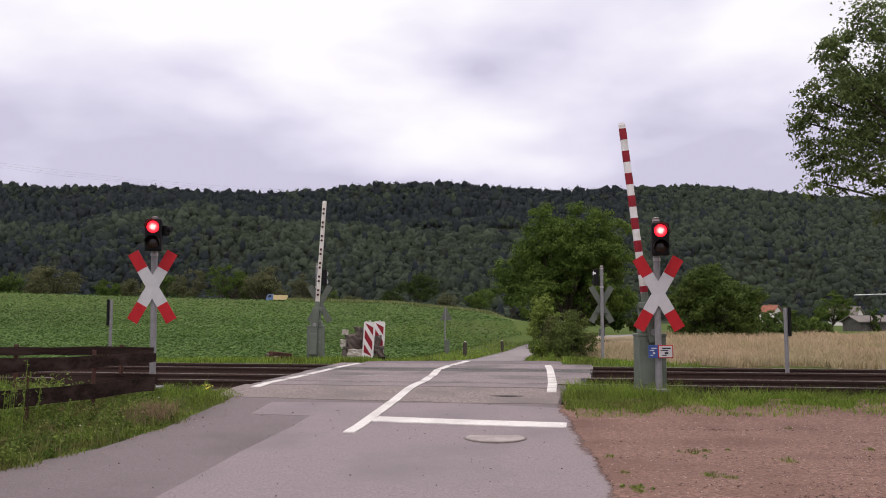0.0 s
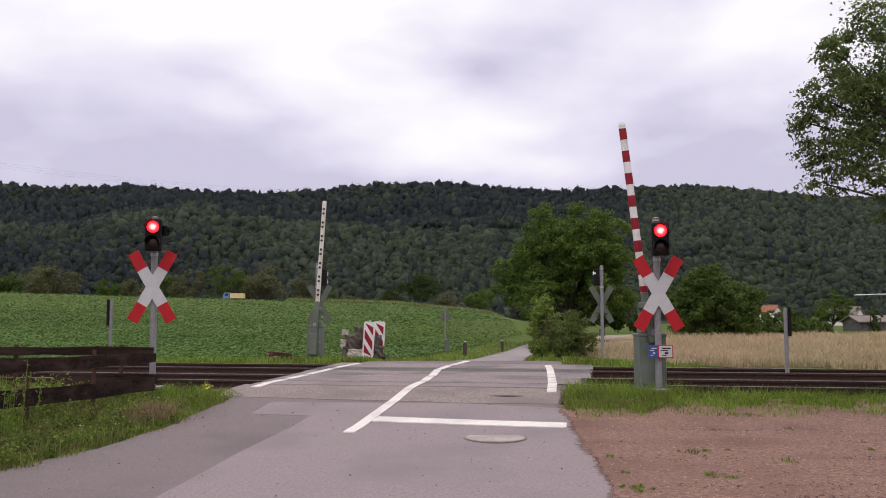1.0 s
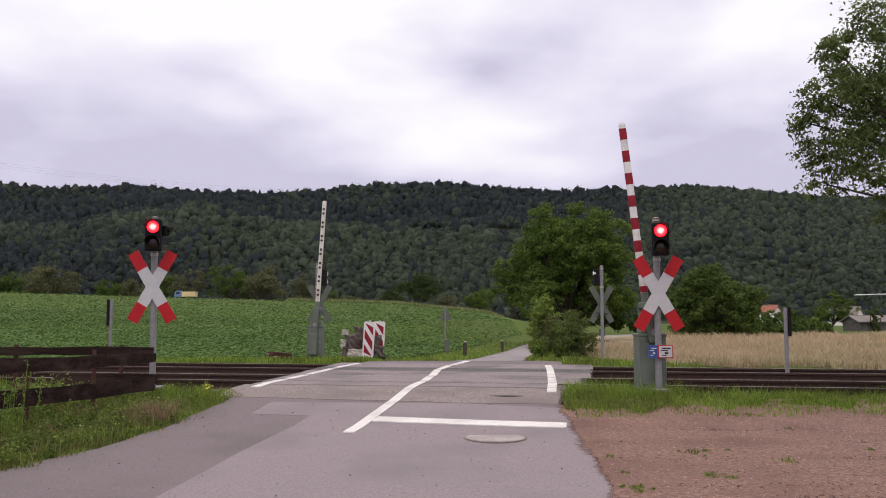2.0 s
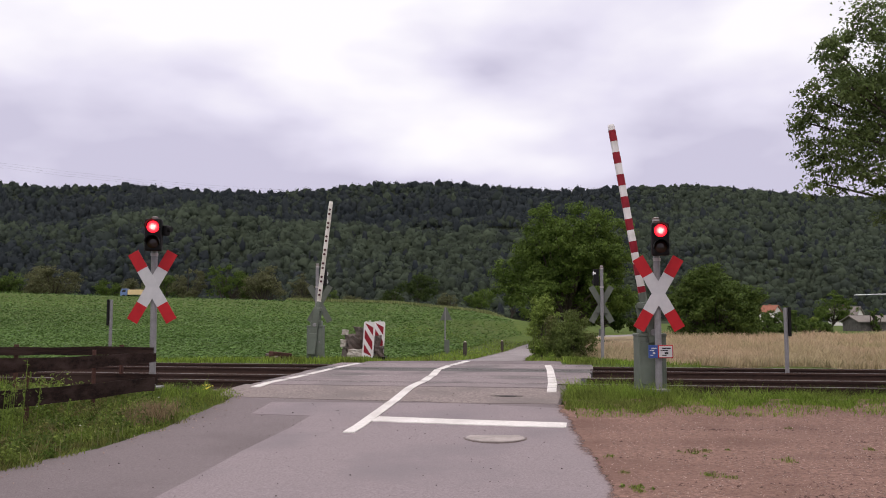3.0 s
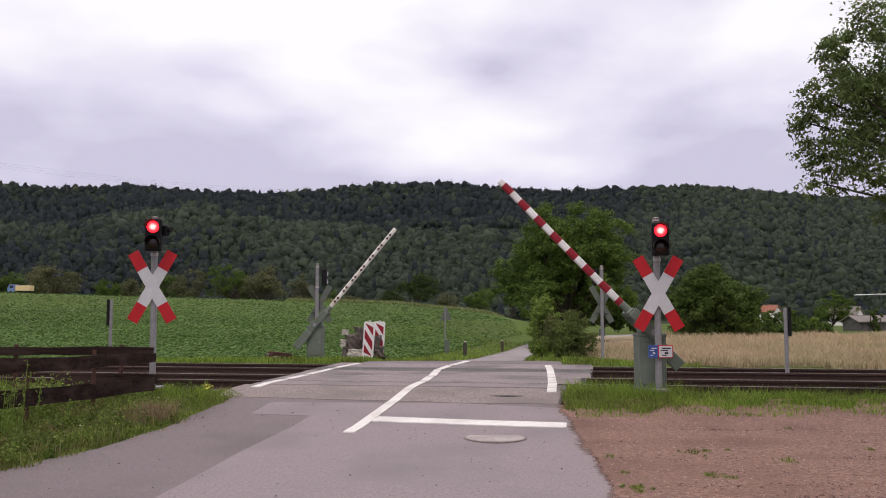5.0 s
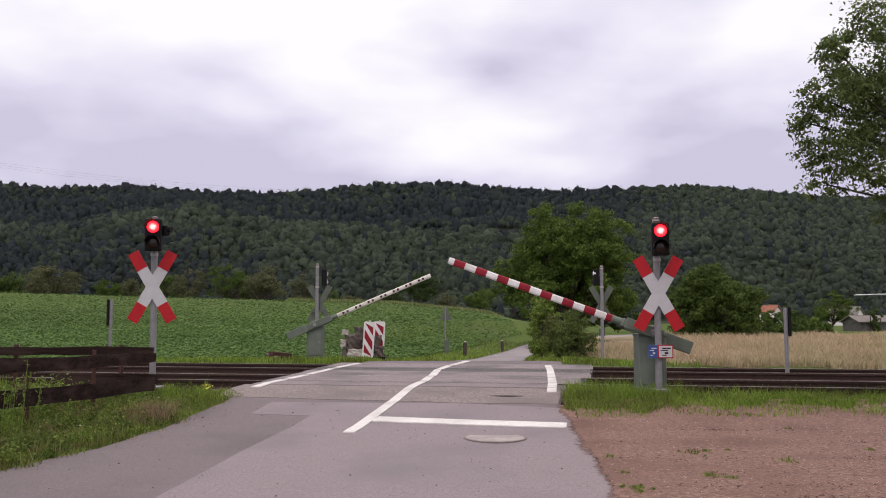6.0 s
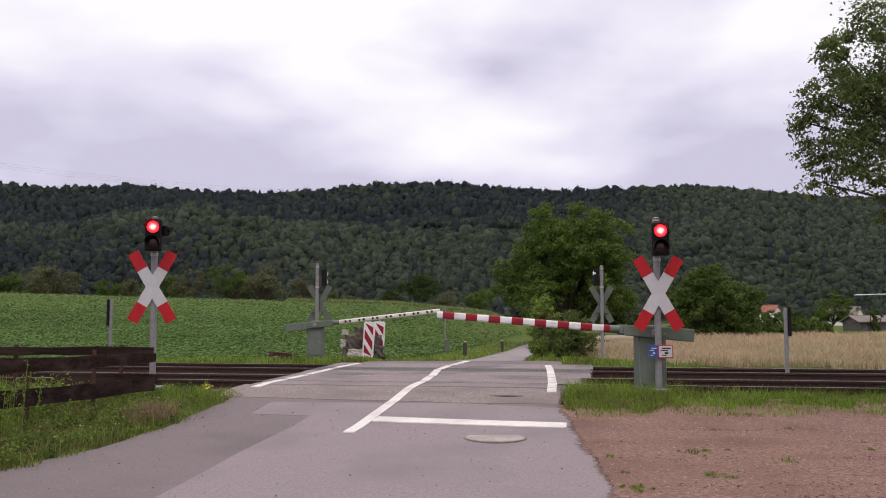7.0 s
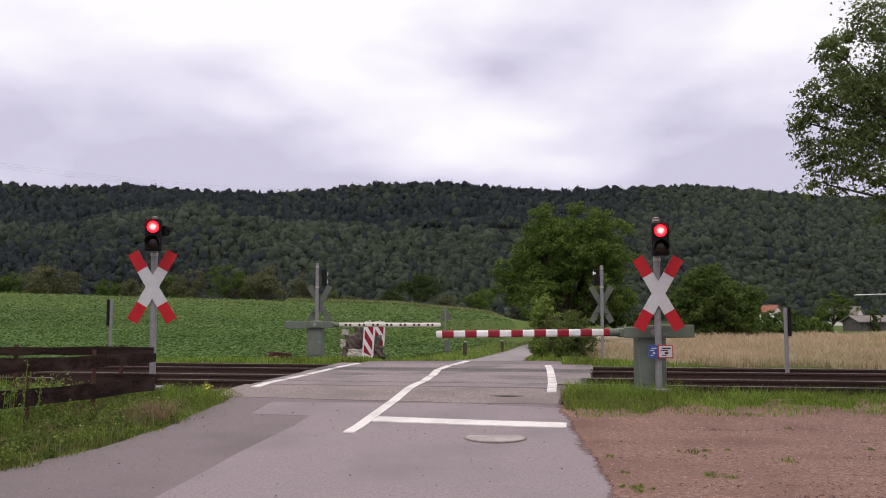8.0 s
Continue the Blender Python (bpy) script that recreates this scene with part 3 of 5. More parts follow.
def build_signal(m, label, foot, cross_z, top, lamp_z, front=True, head_x=0.0, head_turn=0.0, side=0):
    """A mast with cross and lights; its origin at the ground under the mast."""
    s = thing("crossing_signal", m, label, "crossing signal", "crossing lights with crosses")
    part("mast", rod(0.052, (0, 0, foot), (0, 0, top - 0.10), bevel=0.004), M_GALV, s, smooth=False)
    part("mast_cap", rod(0.058, (0, 0, top - 0.12), (0, 0, top), 0.05, bevel=0.008), M_CLEAR, s, "pale cap on the mast")
    for z in (0.015, 0.062):
        part("cap_band", rod(0.060, (0, 0, top - z - 0.012), (0, 0, top - z), bevel=0.003), M_RUSTPOST, s, "brown band round the cap")
    part("mast_clamp", rod(0.060, (0, 0, lamp_z - 0.46), (0, 0, lamp_z - 0.41), bevel=0.004), M_CLEAR, s, "pale steel clamp")
    part("foot_plate", box(0.30, 0.30, 0.03, (0, 0, 0.02), 0.005), M_GALV, s)
    if front:
        build_cross(s, cross_z, True, -0.085)
        part("clamp", box(0.16, 0.06, 0.05, (0, -0.05, cross_z + 0.12), 0.006), M_GALV, s)
        part("clamp", box(0.16, 0.06, 0.05, (0, -0.05, cross_z - 0.12), 0.006), M_GALV, s)
        signal_head(s, pose(head_x, -0.16, lamp_z - 0.125, 0, 0, head_turn), True)
        part("head_bracket", box(0.06, 0.16, 0.05, (head_x * 0.5, -0.05, lamp_z - 0.30), 0.006), M_GALV, s)
    else:
        build_cross(s, cross_z, False, 0.085, 0.07 if side else 0.0)
        head = part("signal_head", box(0.16, 0.20, 0.52, (0, 0, 0), 0.02), M_BLACK, s, "black signal head turned away", pose(head_x, 0.16, lamp_z - 0.125))
        part("foot_bar", box(0.62, 0.14, 0.07, (0, 0, 0.05), 0.01), M_RUSTPOST, s, "dark foot bar")
        part("small_plate", box(0.20, 0.03, 0.22, (0, 0.07, 0.95), 0.006), M_GREYBACK, s)
        part("cross_bracket", box(0.34, 0.05, 0.05, (0, 0.05, cross_z - 0.25), 0.006), M_GREYBACK, s)
        if not side:
            part("side_lamp", rod(0.06, (head_x - 0.10, 0.12, lamp_z), (head_x - 0.02, 0.12, lamp_z), 0.07), M_LAMPCAP, s, "pale side lamp")
        for z in (0.125, -0.125):
            part("hood", rod(0.10, (0, 0.08, z), (0, 0.26, z), 0.09), M_LAMPCAP if side else M_BLACK, head, "pale lamp cover" if side else "")
    return s


sig_r = build_signal(pose(3.37, 13.7, 0.0), "crossing mast with lit red lamp and red-white cross beside barrier", -0.12, 1.52, 2.72, 2.49, head_x=0.02, head_turn=-9)
sig_l = build_signal(pose(-4.70, 14.2, 0.0, 0, -0.5, 0), "crossing mast with lit red lamp and red-white cross behind fence", -0.15, 1.64, 2.79, 2.60, head_x=0.035, head_turn=11)
side_head = part("side_head", box(0.10, 0.10, 0.17, bevel=0.02), M_BLACK, sig_l, "small black lamp turned aside", pose(0.215, -0.10, 2.55, 0, 0, 70))
part("hood", rod(0.05, (0, -0.05, 0.02), (0, -0.10, 0.02), 0.046), M_BLACK, side_head)


def build_plates():
    """Two small enamel plates on the right-hand mast."""
    for x, w, mt, rim, label in ((-0.106, 0.145, M_BLUE, None, "small blue plate with white writing bars"), (0.087, 0.235, M_WHITE, M_RED, "small white plate with red rim and dark bars")):
        p = thing("mast_plate", pose(3.37 + x, 13.60, 0.615), label, "sign plate")
        if rim:
            part("rim", box(w, 0.010, 0.20, (0, 0, 0), 0.004), rim, p, "red rim")
            part("face", box(w - 0.028, 0.008, 0.172, (0, -0.004, 0), 0.002), mt, p)
        else:
            part("face", box(w, 0.012, 0.20, (0, 0, 0), 0.004), mt, p)
        ink = M_BLACK if rim else M_WHITE
        for i, (bw, bz, bh) in enumerate(((0.72, 0.052, 0.018), (0.62, 0.018, 0.014), (0.3, -0.022, 0.03), (0.36, -0.055, 0.014))):
            part("writing_bar", box(w * bw * 0.8, 0.003, bh, ((-0.02 if i % 2 else 0.012), -0.0095, bz)), ink, p)
        part("clip", box(0.05, 0.05, 0.05, (-x * 0.75, 0.028, 0)), M_GALV, p)


build_plates()
FAR_L = pose(-3.93, 27.2, -0.32)
FAR_R = pose(4.96, 27.2, -0.32)
build_signal(FAR_L, "grey mast with back of a cross and lights facing away", -0.2, 1.85, 3.10, 2.80, False, head_x=0.20, side=1)
build_signal(FAR_R, "grey mast with back of a cross beside the lane", -0.2, 1.83, 3.04, 2.80, False, head_x=-0.15)

# ---- half barriers ----
def build_barrier(m, label, toward, striped):
    """A barrier drive with its boom; origin at the ground, boom towards -x (toward = -1) or +x, pivot 0.91 m up."""
    b = thing("half_barrier", m, label, "level crossing barrier", "half barriers of the crossing")
    part("cabinet", box(0.44, 0.40, 0.90, (0, 0, 0.40), 0.02), M_GREENGREY, b)
    part("cabinet_lid", box(0.455, 0.415, 0.05, (0, 0, 0.865), 0.012), M_GREENGREY, b)
    part("plinth", box(0.47, 0.44, 0.10, (0, 0, -0.02), 0.01), M_CONCRETE, b)
    part("cabinet_door", box(0.36, 0.015, 0.66, (0, -0.205, 0.42), 0.006), M_GREENGREY, b)
    part("lock", rod(0.018, (0.13, -0.20, 0.45), (0.13, -0.225, 0.45)), M_GALV, b)
    part("drive_head", box(0.30, 0.34, 0.13, (0.02 * toward, 0, 0.955), 0.02), M_GREENGREY, b)
    arm = part("boom", boom_mesh(toward), M_BOOMWHITE if striped else M_CREAM, b, "red and white striped boom" if striped else "off-white boom with dark red reflectors", pose(0, 0, 0.91))
    t = toward
    # the counterweight hangs on the side away from the lane's own traffic
    for y in (-0.262, 0.262):
        if y * t < 0:
            part("side_plate", box(0.70, 0.05, 0.17, (0.11 * t, y, 0), 0.012), M_GREENGREY, arm)
            part("counterweight", box(0.57, 0.07, 0.21, (-0.515 * t, y * 1.07, 0), 0.015), M_GREENGREY, arm)
        else:
            part("side_plate", box(0.62, 0.05, 0.17, (0.15 * t, y, 0), 0.012), M_GREENGREY, arm)
    part("yoke", box(0.10, 0.50, 0.13, (0.44 * t, 0, 0), 0.012), M_GREENGREY, arm)
    part("boom_socket", rod(0.064, (0.42 * t, 0, 0), (0.645 * t, 0, 0), 0.062, bevel=0.006), M_GREENGREY, arm)
    part("axle", rod(0.05, (0, -0.31, 0), (0, 0.31, 0), bevel=0.006), M_GALV, arm)
    if striped:
        x = 3.335
        while x > 0.70:
            w = 0.185
            part("red_stripe", sleeve(max(x - w, 0.645), x, t), M_BOOMRED, arm, "red reflective band")
            x -= 0.37
    else:
        for i in range(8):
            for k in (0, 0.125):
                x = 3.20 - i * 0.375 - k
                if x > 0.72:
                    part("reflector", rod(0.034, (x * t, -boom_half(x) - 0.001, 0), (x * t, -boom_half(x) - 0.014, 0), seg=10), M_DARKRED, arm)
    return b, arm


def boom_half(x):
    return 0.060 - 0.004 * x / 3.4


def boom_mesh(t):
    return ring_tube([(0.60, 1), (3.395, 1), (3.43, 0.85)], t, 0.0)


def ring_tube(stops, t, lift):
    """A hollow-section boom: rounded square rings at the stops, closed at both ends."""
    bm = bmesh.new()
    rings = []
    for x, s in stops:
        h = (boom_half(x) + lift) * s
        ring = []
        for i in range(16):
            a = math.tau * (i + 0.5) / 16
            c, d = math.cos(a), math.sin(a)
            k = h / max(abs(c), abs(d)) * (0.80 + 0.20 * max(abs(c), abs(d)) ** 2)
            ring.append(bm.verts.new((x * t, k * c * 0.75, k * d)))
        rings.append(ring)
    for a, b in zip(rings, rings[1:]):
        for i in range(16):
            bm.faces.new((a[i], a[(i + 1) % 16], b[(i + 1) % 16], b[i]))
    bm.faces.new(rings[0][::-1])
    bm.faces.new(rings[-1])
    bmesh.ops.recalc_face_normals(bm, faces=bm.faces[:])
    return bm


def sleeve(x0, x1, t):
    return ring_tube([(x0, 1), (x1, 1)], t, 0.0025)


barrier_r, boom_r = build_barrier(pose(3.32, 14.06, 0.0), "grey-green barrier drive with red-white striped boom closing the lane", -1, True)
barrier_l, boom_l = build_barrier(pose(-3.49, 24.0, 0.0), "grey-green barrier drive with off-white boom seen from behind", 1, False)

# ---- fence of dark boards on the left verge ----
def board(x0, y0, z0, x1, y1, z1, h0, h1, seed):
    """A split, warped board between two points, its edges uneven."""
    r = np.random.default_rng(seed)
    bm = bmesh.new()
    n = 14
    d = Vector((x1 - x0, y1 - y0, 0)).normalized()
    s = Vector((-d.y, d.x, 0)) * 0.016
    rows = []
    for i in range(n + 1):
        k = i / n
        p = Vector((x0 + (x1 - x0) * k, y0 + (y1 - y0) * k, z0 + (z1 - z0) * k + 0.012 * math.sin(k * 5 + seed)))
        h = h0 + (h1 - h0) * k
        up, dn = h / 2 + r.uniform(-0.012, 0.008), -h / 2 + r.uniform(-0.008, 0.012)
        q = s * (1 + 0.4 * math.sin(k * 4 + seed))
        rows.append([bm.verts.new(p + q * a + Vector((0, 0, b))) for a, b in ((-1, dn), (-1, up), (1, up), (1, dn))])
    for a, b in zip(rows, rows[1:]):
        for i in range(4):
            bm.faces.new((a[i], a[(i + 1) % 4], b[(i + 1) % 4], b[i]))
    bm.faces.new(rows[0])
    bm.faces.new(rows[-1][::-1])
    bmesh.ops.recalc_face_normals(bm, faces=bm.faces[:])
    return bm


fence = thing("fence", Matrix(), "low fence of dark weathered boards on rusty posts", "fence")
part("board", board(-5.75, 8.6, 0.60, -4.30, 13.1, 0.555, 0.21, 0.15, 1), M_OLDWOOD, fence)
part("board", board(-5.45, 9.6, 0.20, -4.31, 13.1, 0.155, 0.22, 0.20, 2), M_OLDWOOD, fence)
for x, y, top in ((-5.06, 10.76, 0.62), (-4.697, 11.887, 0.71), (-5.50, 9.35, 0.68)):
    part("post", rod(0.032, (x - 0.045, y + 0.02, -0.5), (x - 0.045, y + 0.02, top), 0.028, seg=8), M_RUSTPOST, fence)
back = thing("fence", Matrix(), "low fence of blackened boards parallel to the tracks", "fence")
part("board", board(-10.5, 14.15, 0.62, -4.45, 13.45, 0.62, 0.14, 0.13, 3), M_OLDWOOD, back)
part("board", board(-6.1, 13.75, 0.19, -4.38, 13.45, 0.20, 0.15, 0.15, 4), M_OLDWOOD, back)
for x, y in ((-6.75, 13.85), (-5.0, 13.62), (-9.2, 14.1)):
    part("post", rod(0.04, (x, y, -0.5), (x, y, 0.72), 0.036, seg=8), M_RUSTPOST, back)

# ---- marker posts, beacons, rubble ----
def marker(m, label, height, panel_x, panel_h):
    p = thing("marker_post", m, label, "marker post", "trackside marker posts")
    part("post", rod(0.045, (0, 0, -0.3), (0, 0, height), seg=10, bevel=0.004), M_GALV, p)
    part("panel", box(0.06, 0.14, panel_h, (panel_x, 0, height - panel_h / 2 + 0.01), 0.006), M_BLACK, p, "dark board seen edge on")


marker(pose(7.46, 19.0, 0.0), "grey trackside post with dark board seen edge on", 1.34, 0.065, 0.63)
marker(pose(-9.13, 24.0, -0.3), "grey trackside post with dark board in front of crop", 1.90, -0.07, 0.72)


def build_beacon(m, label):
    b = thing("warning_beacon", m, label, "traffic beacon", "red and white beacons")
    w, h = 0.33, 1.06
    r = 0.05

    def rounded(w, h, r, z):
        pts = []
        for cx, cz, a0 in ((w / 2 - r, h - r, 0), (-w / 2 + r, h - r, 90), (-w / 2 + r, r, 180), (w / 2 - r, r, 270)):
            for k in range(5):
                a = radians(a0 + 22.5 * k)
                pts.append((cx + r * math.cos(a), cz + r * math.sin(a) + z))
        return pts

    part("body", slab(rounded(w, h, r, 0.06), 0.05), M_BOOMWHITE, b)
    iw, lo, hi, slope = 0.125, 0.105, 1.075, 0.36
    for k in range(3):
        c = 0.15 + k * 0.43
        bm = bmesh.new()
        pts = []
        for x, z in ((-iw, c + slope / 2 + 0.125), (iw, c - slope / 2 + 0.125), (iw, c - slope / 2 - 0.125), (-iw, c + slope / 2 - 0.125)):
            pts.append((x, max(lo, min(hi, z))))
        part("red_stripe", slab(pts, 0.006), M_BOOMRED, b, "slanting red band", pose(0, -0.006, 0))
    part("handle", rod(0.02, (0, 0.025, 1.10), (0, 0.025, 1.17)), M_WHITE, b)
    part("foot", box(0.5, 0.4, 0.09, (0, 0.02, 0.02), 0.02), M_RUBBER, b, "dark rubber foot")


build_beacon(pose(-2.25, 26.0, -0.14, 0, 3.5, -6), "red and white striped traffic beacon leaning beside rubble")
build_beacon(pose(-1.98, 26.7, -0.14, 0, 2.5, -4), "red and white striped beacon half hidden behind rubble")


def lump(r, seed, sx=1, sy=1, sz=1, sub=2, rough=0.35):
    bm = bmesh.new()
    bmesh.ops.create_cube(bm, size=1.6 * r)
    bmesh.ops.subdivide_edges(bm, edges=bm.edges[:], cuts=4, use_grid_fill=True)
    for v in bm.verts:
        p = v.co / r * 1.3 + Vector((seed * 7.1, seed * 3.3, 0))
        v.co *= 1 + rough * noise.noise(p) + 0.5 * rough * noise.noise(p * 2.7)
        v.co = Vector((v.co.x * sx, v.co.y * sy, v.co.z * sz))
    return bm


def build_rubble():
    k = 0
    for x, y, z, r, sx, sz, mt, label in (
            (-2.62, 26.5, 0.28, 0.34, 1.1, 1.0, M_RUBBLE, "grey broken concrete block in a rubble heap"),
            (-2.42, 26.45, 0.62, 0.24, 1.0, 0.9, M_RUBBLE, "grey broken concrete block on the rubble heap"),
            (-2.15, 26.55, 0.30, 0.30, 1.0, 1.0, M_RUBBLE, "dark grey rubble block behind a beacon"),
            (-1.92, 26.35, 0.08, 0.20, 1.2, 0.9, M_RUBBLE, "grey rubble block beside the lane"),
            (-2.85, 26.4, 0.05, 0.22, 1.0, 0.9, M_RUBBLE, "grey rubble block at the heap's foot"),
            (-2.96, 26.4, 0.66, 0.10, 1.1, 0.9, M_TARP, "pale stone on the rubble heap"),
            (-2.99, 26.35, 0.32, 0.10, 1.0, 1.4, M_TARP, "pale stone on the rubble heap"),
            (-2.62, 26.15, 0.03, 0.17, 1.6, 0.9, M_TARP, "pale plastic sack in front of rubble")):
        k += 1
        tagged(part("rubble_block", lump(r, k, sx, 0.8, sz), mt, None, "", pose(x, y, z, 0, 0, 23 * k)), label, "rubble", "rubble heap")
    for x, y, z, turn, mt in ((-4.62, 24.6, -0.06, 12, M_OLDWOOD), (-4.98, 24.7, -0.12, -28, M_SLEEPER), (-4.55, 24.5, 0.07, 55, M_RUSTPOST), (-4.75, 24.4, 0.0, -60, M_SLEEPER)):
        tagged(part("timber_piece", box(0.75, 0.18, 0.14, bevel=0.02), mt, None, "", pose(x, y, z, 4, 6, turn)), "short dark timber piece dumped in grass", "timber", "dumped timbers")


build_rubble()


def build_roadsign():
    s = thing("warning_sign", pose(0.12, 50, -1.12), "triangular warning sign on a grey post seen from behind", "road sign")
    part("post", rod(0.04, (0, 0, -0.3), (0, 0, 2.72), seg=10), M_GALV, s)
    part("triangle", slab([(-0.45, 0), (0.45, 0), (0.04, 0.76), (-0.04, 0.76)], 0.012), M_GREYBACK, s, "grey back of a triangle", pose(0.05, 0.05, 1.98, 0, 0, 40))
    part("lower_plate", box(0.30, 0.25, 0.85, (0.1, 0.05, 0.45), 0.02), M_GREYBACK, s, "grey box at the foot")
    for x, y, h in ((1.13, 45, 0.52), (4.05, 60, 0.6)):
        b = thing("marker_bollard", pose(x - 0.0, y, float(profile(y)) + (0.22 if y < 50 else 0.1)), "short dark brown wooden bollard in roadside grass", "bollard", "roadside bollards")
        part("stump", rod(0.11, (0, 0, -0.5), (0, 0, h), 0.10, bevel=0.02), M_BARK, b)
        part("cap", rod(0.075, (0, 0, h - 0.01), (0, 0, h + 0.05), 0.05, bevel=0.01), M_TARP, b, "pale top")


build_roadsign()

M_LEAF_LANE = mat("olive_bush_leaves", (0.078, 0.108, 0.030), (0.135, 0.172, 0.050), 1.3, 0.65, island=0.45, trans=0.3, c=(0.12, 0.11, 0.05), big=0.9, spec=0.08)

# ---- plants ----
def cards(pos, axis_a, axis_b, bend=None):
    """Leaf quads: centre, half-length vector and half-width vector for each; pointed at both ends."""
    n = len(pos)
    v = np.stack([pos - axis_a, pos + axis_b * 0.9 - axis_a * 0.1, pos + axis_a, pos - axis_b * 0.9 - axis_a * 0.1], 1)
    if bend is not None:
        v[:, 0] += bend
        v[:, 2] += bend
    f = np.arange(4 * n).reshape(n, 4)
    return v.reshape(-1, 3), f


def random_axes(n, length, width, droop=0.0):
    a = rng.normal(size=(n, 3))
    a[:, 2] -= droop
    a /= np.linalg.norm(a, axis=1)[:, None]
    b = np.cross(a, rng.normal(size=(n, 3)))
    b /= np.linalg.norm(b, axis=1)[:, None]
    return a * length[:, None] / 2, b * width[:, None] / 2


def skin_axes(d, length, width, loose):
    """Leaf axes across the outward directions d, loosened at random."""
    n = len(d)
    q = d + rng.normal(size=(n, 3)) * loose
    q /= np.linalg.norm(q, axis=1)[:, None]
    a = np.cross(q, rng.normal(size=(n, 3)))
    a /= np.linalg.norm(a, axis=1)[:, None]
    b = np.cross(q, a)
    return a * length[:, None] / 2, b * width[:, None] / 2


def limb(bm, a, b, r1, r2, seg=8):
    """A tapered, slightly crooked limb."""
    a, b = Vector(a), Vector(b)
    mid = (a + b) / 2 + Vector((random.uniform(-1, 1), random.uniform(-1, 1), random.uniform(-0.4, 0.4))) * (b - a).length * 0.07
    rod(r1, a, mid, (r1 + r2) / 2, seg, bm)
    rod((r1 + r2) / 2, mid, b, r2, seg, bm)


def build_tree(name, base, label, category, trunk_h, blobs, leaves, leaf, mats, trunk_r, droop=0.2, aspect=0.5, fill=0.55, group="", spread=0.22):
    """A tree: trunk, limbs to every clump, and a crown of single leaves gathered in clumps.
    blobs: x, y, z, radius, relative to base."""
    base = Vector(base)
    t = thing(name, Matrix.Translation(base), label, category, group)
    bm = bmesh.new()
    if trunk_h > 0:
        top = Vector((0, 0, trunk_h))
        limb(bm, (0, 0, -0.4), top, trunk_r, trunk_r * 0.75, 12)
        for x, y, z, r in blobs:
            limb(bm, top * random.uniform(0.6, 1.0), (x, y, z), trunk_r * 0.42, trunk_r * 0.10, 6)
    else:
        for x, y, z, r in blobs:
            limb(bm, (0.2 * x, 0.2 * y, -0.2), (x, y, z), trunk_r, trunk_r * 0.3, 5)
    part("trunk", bm, M_BARK, t)
    vol = np.array([b[3] ** 2 for b in blobs])
    share = (vol / vol.sum() * leaves).astype(int)
    sub_p, sub_s = [], []
    for (x, y, z, r), n in zip(blobs, share):
        k = max(6, int(n / 45))
        d = rng.normal(size=(k, 3))
        d /= np.linalg.norm(d, axis=1)[:, None]
        rad = r * (fill + (1.02 - fill) * rng.uniform(0, 1, k) ** 0.6)
        c = np.array([x, y, z]) + d * rad[:, None] * np.array([1, 1, 0.85])
        m = max(8, int(n / k))
        q = rng.normal(size=(k, m, 3)) * (r * spread * rng.uniform(0.6, 1.4, (k, 1, 1)))
        q[:, :, 2] *= 0.65
        sub_p.append((c[:, None, :] + q).reshape(-1, 3))
        out = d[:, None, :] * 0.7 + q / (r * spread)
        out[:, :, 2] += 0.5
        sub_s.append((out / np.linalg.norm(out, axis=2)[:, :, None]).reshape(-1, 3))
    p = np.concatenate(sub_p)
    n = len(p)
    ln = leaf * rng.uniform(0.6, 1.35, n)
    a, b = skin_axes(np.concatenate(sub_s), ln, ln * aspect, 0.35 + droop)
    v, f = cards(p, a, b, np.stack([np.zeros(n), np.zeros(n), -0.12 * ln], -1))
    part("crown", mesh_np("crown", v, f), mats, t)
    return t


def blob_crown(w, d, h0, h1, n, r0, r1, seed, taper=0.5):
    """Random clump centres that fill an uneven dome: half-width, half-depth, lower and upper height."""
    r = np.random.default_rng(seed)
    out = []
    while len(out) < n:
        x, y, k = r.uniform(-1, 1), r.uniform(-1, 1), r.uniform(0, 1)
        lim = math.sqrt(max(0.0, 1 - (max(0, k - 0.35) / 0.65) ** 2.6)) * (1 - taper * max(0, 0.35 - k))
        if x * x + y * y > lim * lim:
            continue
        out.append((x * w, y * d, h0 + (h1 - h0) * k, r.uniform(r0, r1)))
    return out


# walnut tree beside the gravel, its trunk out of view: clumps as x, height, radius
walnut = [(6.45, 2.75, 0.35), (6.8, 2.55, 0.4), (6.45, 2.2, 0.26), (6.7, 1.9, 0.22), (4.95, 3.85, 0.30), (4.93, 4.16, 0.30), (6.25, 2.62, 0.36), (6.05, 2.45, 0.28), (5.1, 3.4, 0.34), (5.08, 4.2, 0.32), (5.1, 4.7, 0.24), (5.32, 5.0, 0.26), (5.10, 2.98, 0.30), (5.35, 4.65, 0.30), (5.25, 3.6, 0.46), (5.45, 4.2, 0.46), (5.5, 3.05, 0.40),
          (5.75, 4.85, 0.42), (5.75, 3.6, 0.55), (5.8, 4.3, 0.55), (5.95, 2.75, 0.32), (6.1, 2.55, 0.3), (6.18, 2.05, 0.2), (6.0, 5.3, 0.46), (5.98, 2.3, 0.2), (6.3, 3.3, 0.65), (6.4, 4.2, 0.75), (6.5, 5.2, 0.7),
          (6.9, 5.9, 0.8), (7.3, 4.6, 1.0), (7.6, 5.6, 1.0), (8.2, 5.0, 1.1), (8.8, 5.8, 1.0), (9.0, 4.4, 1.0), (7.4, 3.4, 0.7), (8.3, 3.6, 0.8), (7.8, 6.7, 0.8)]
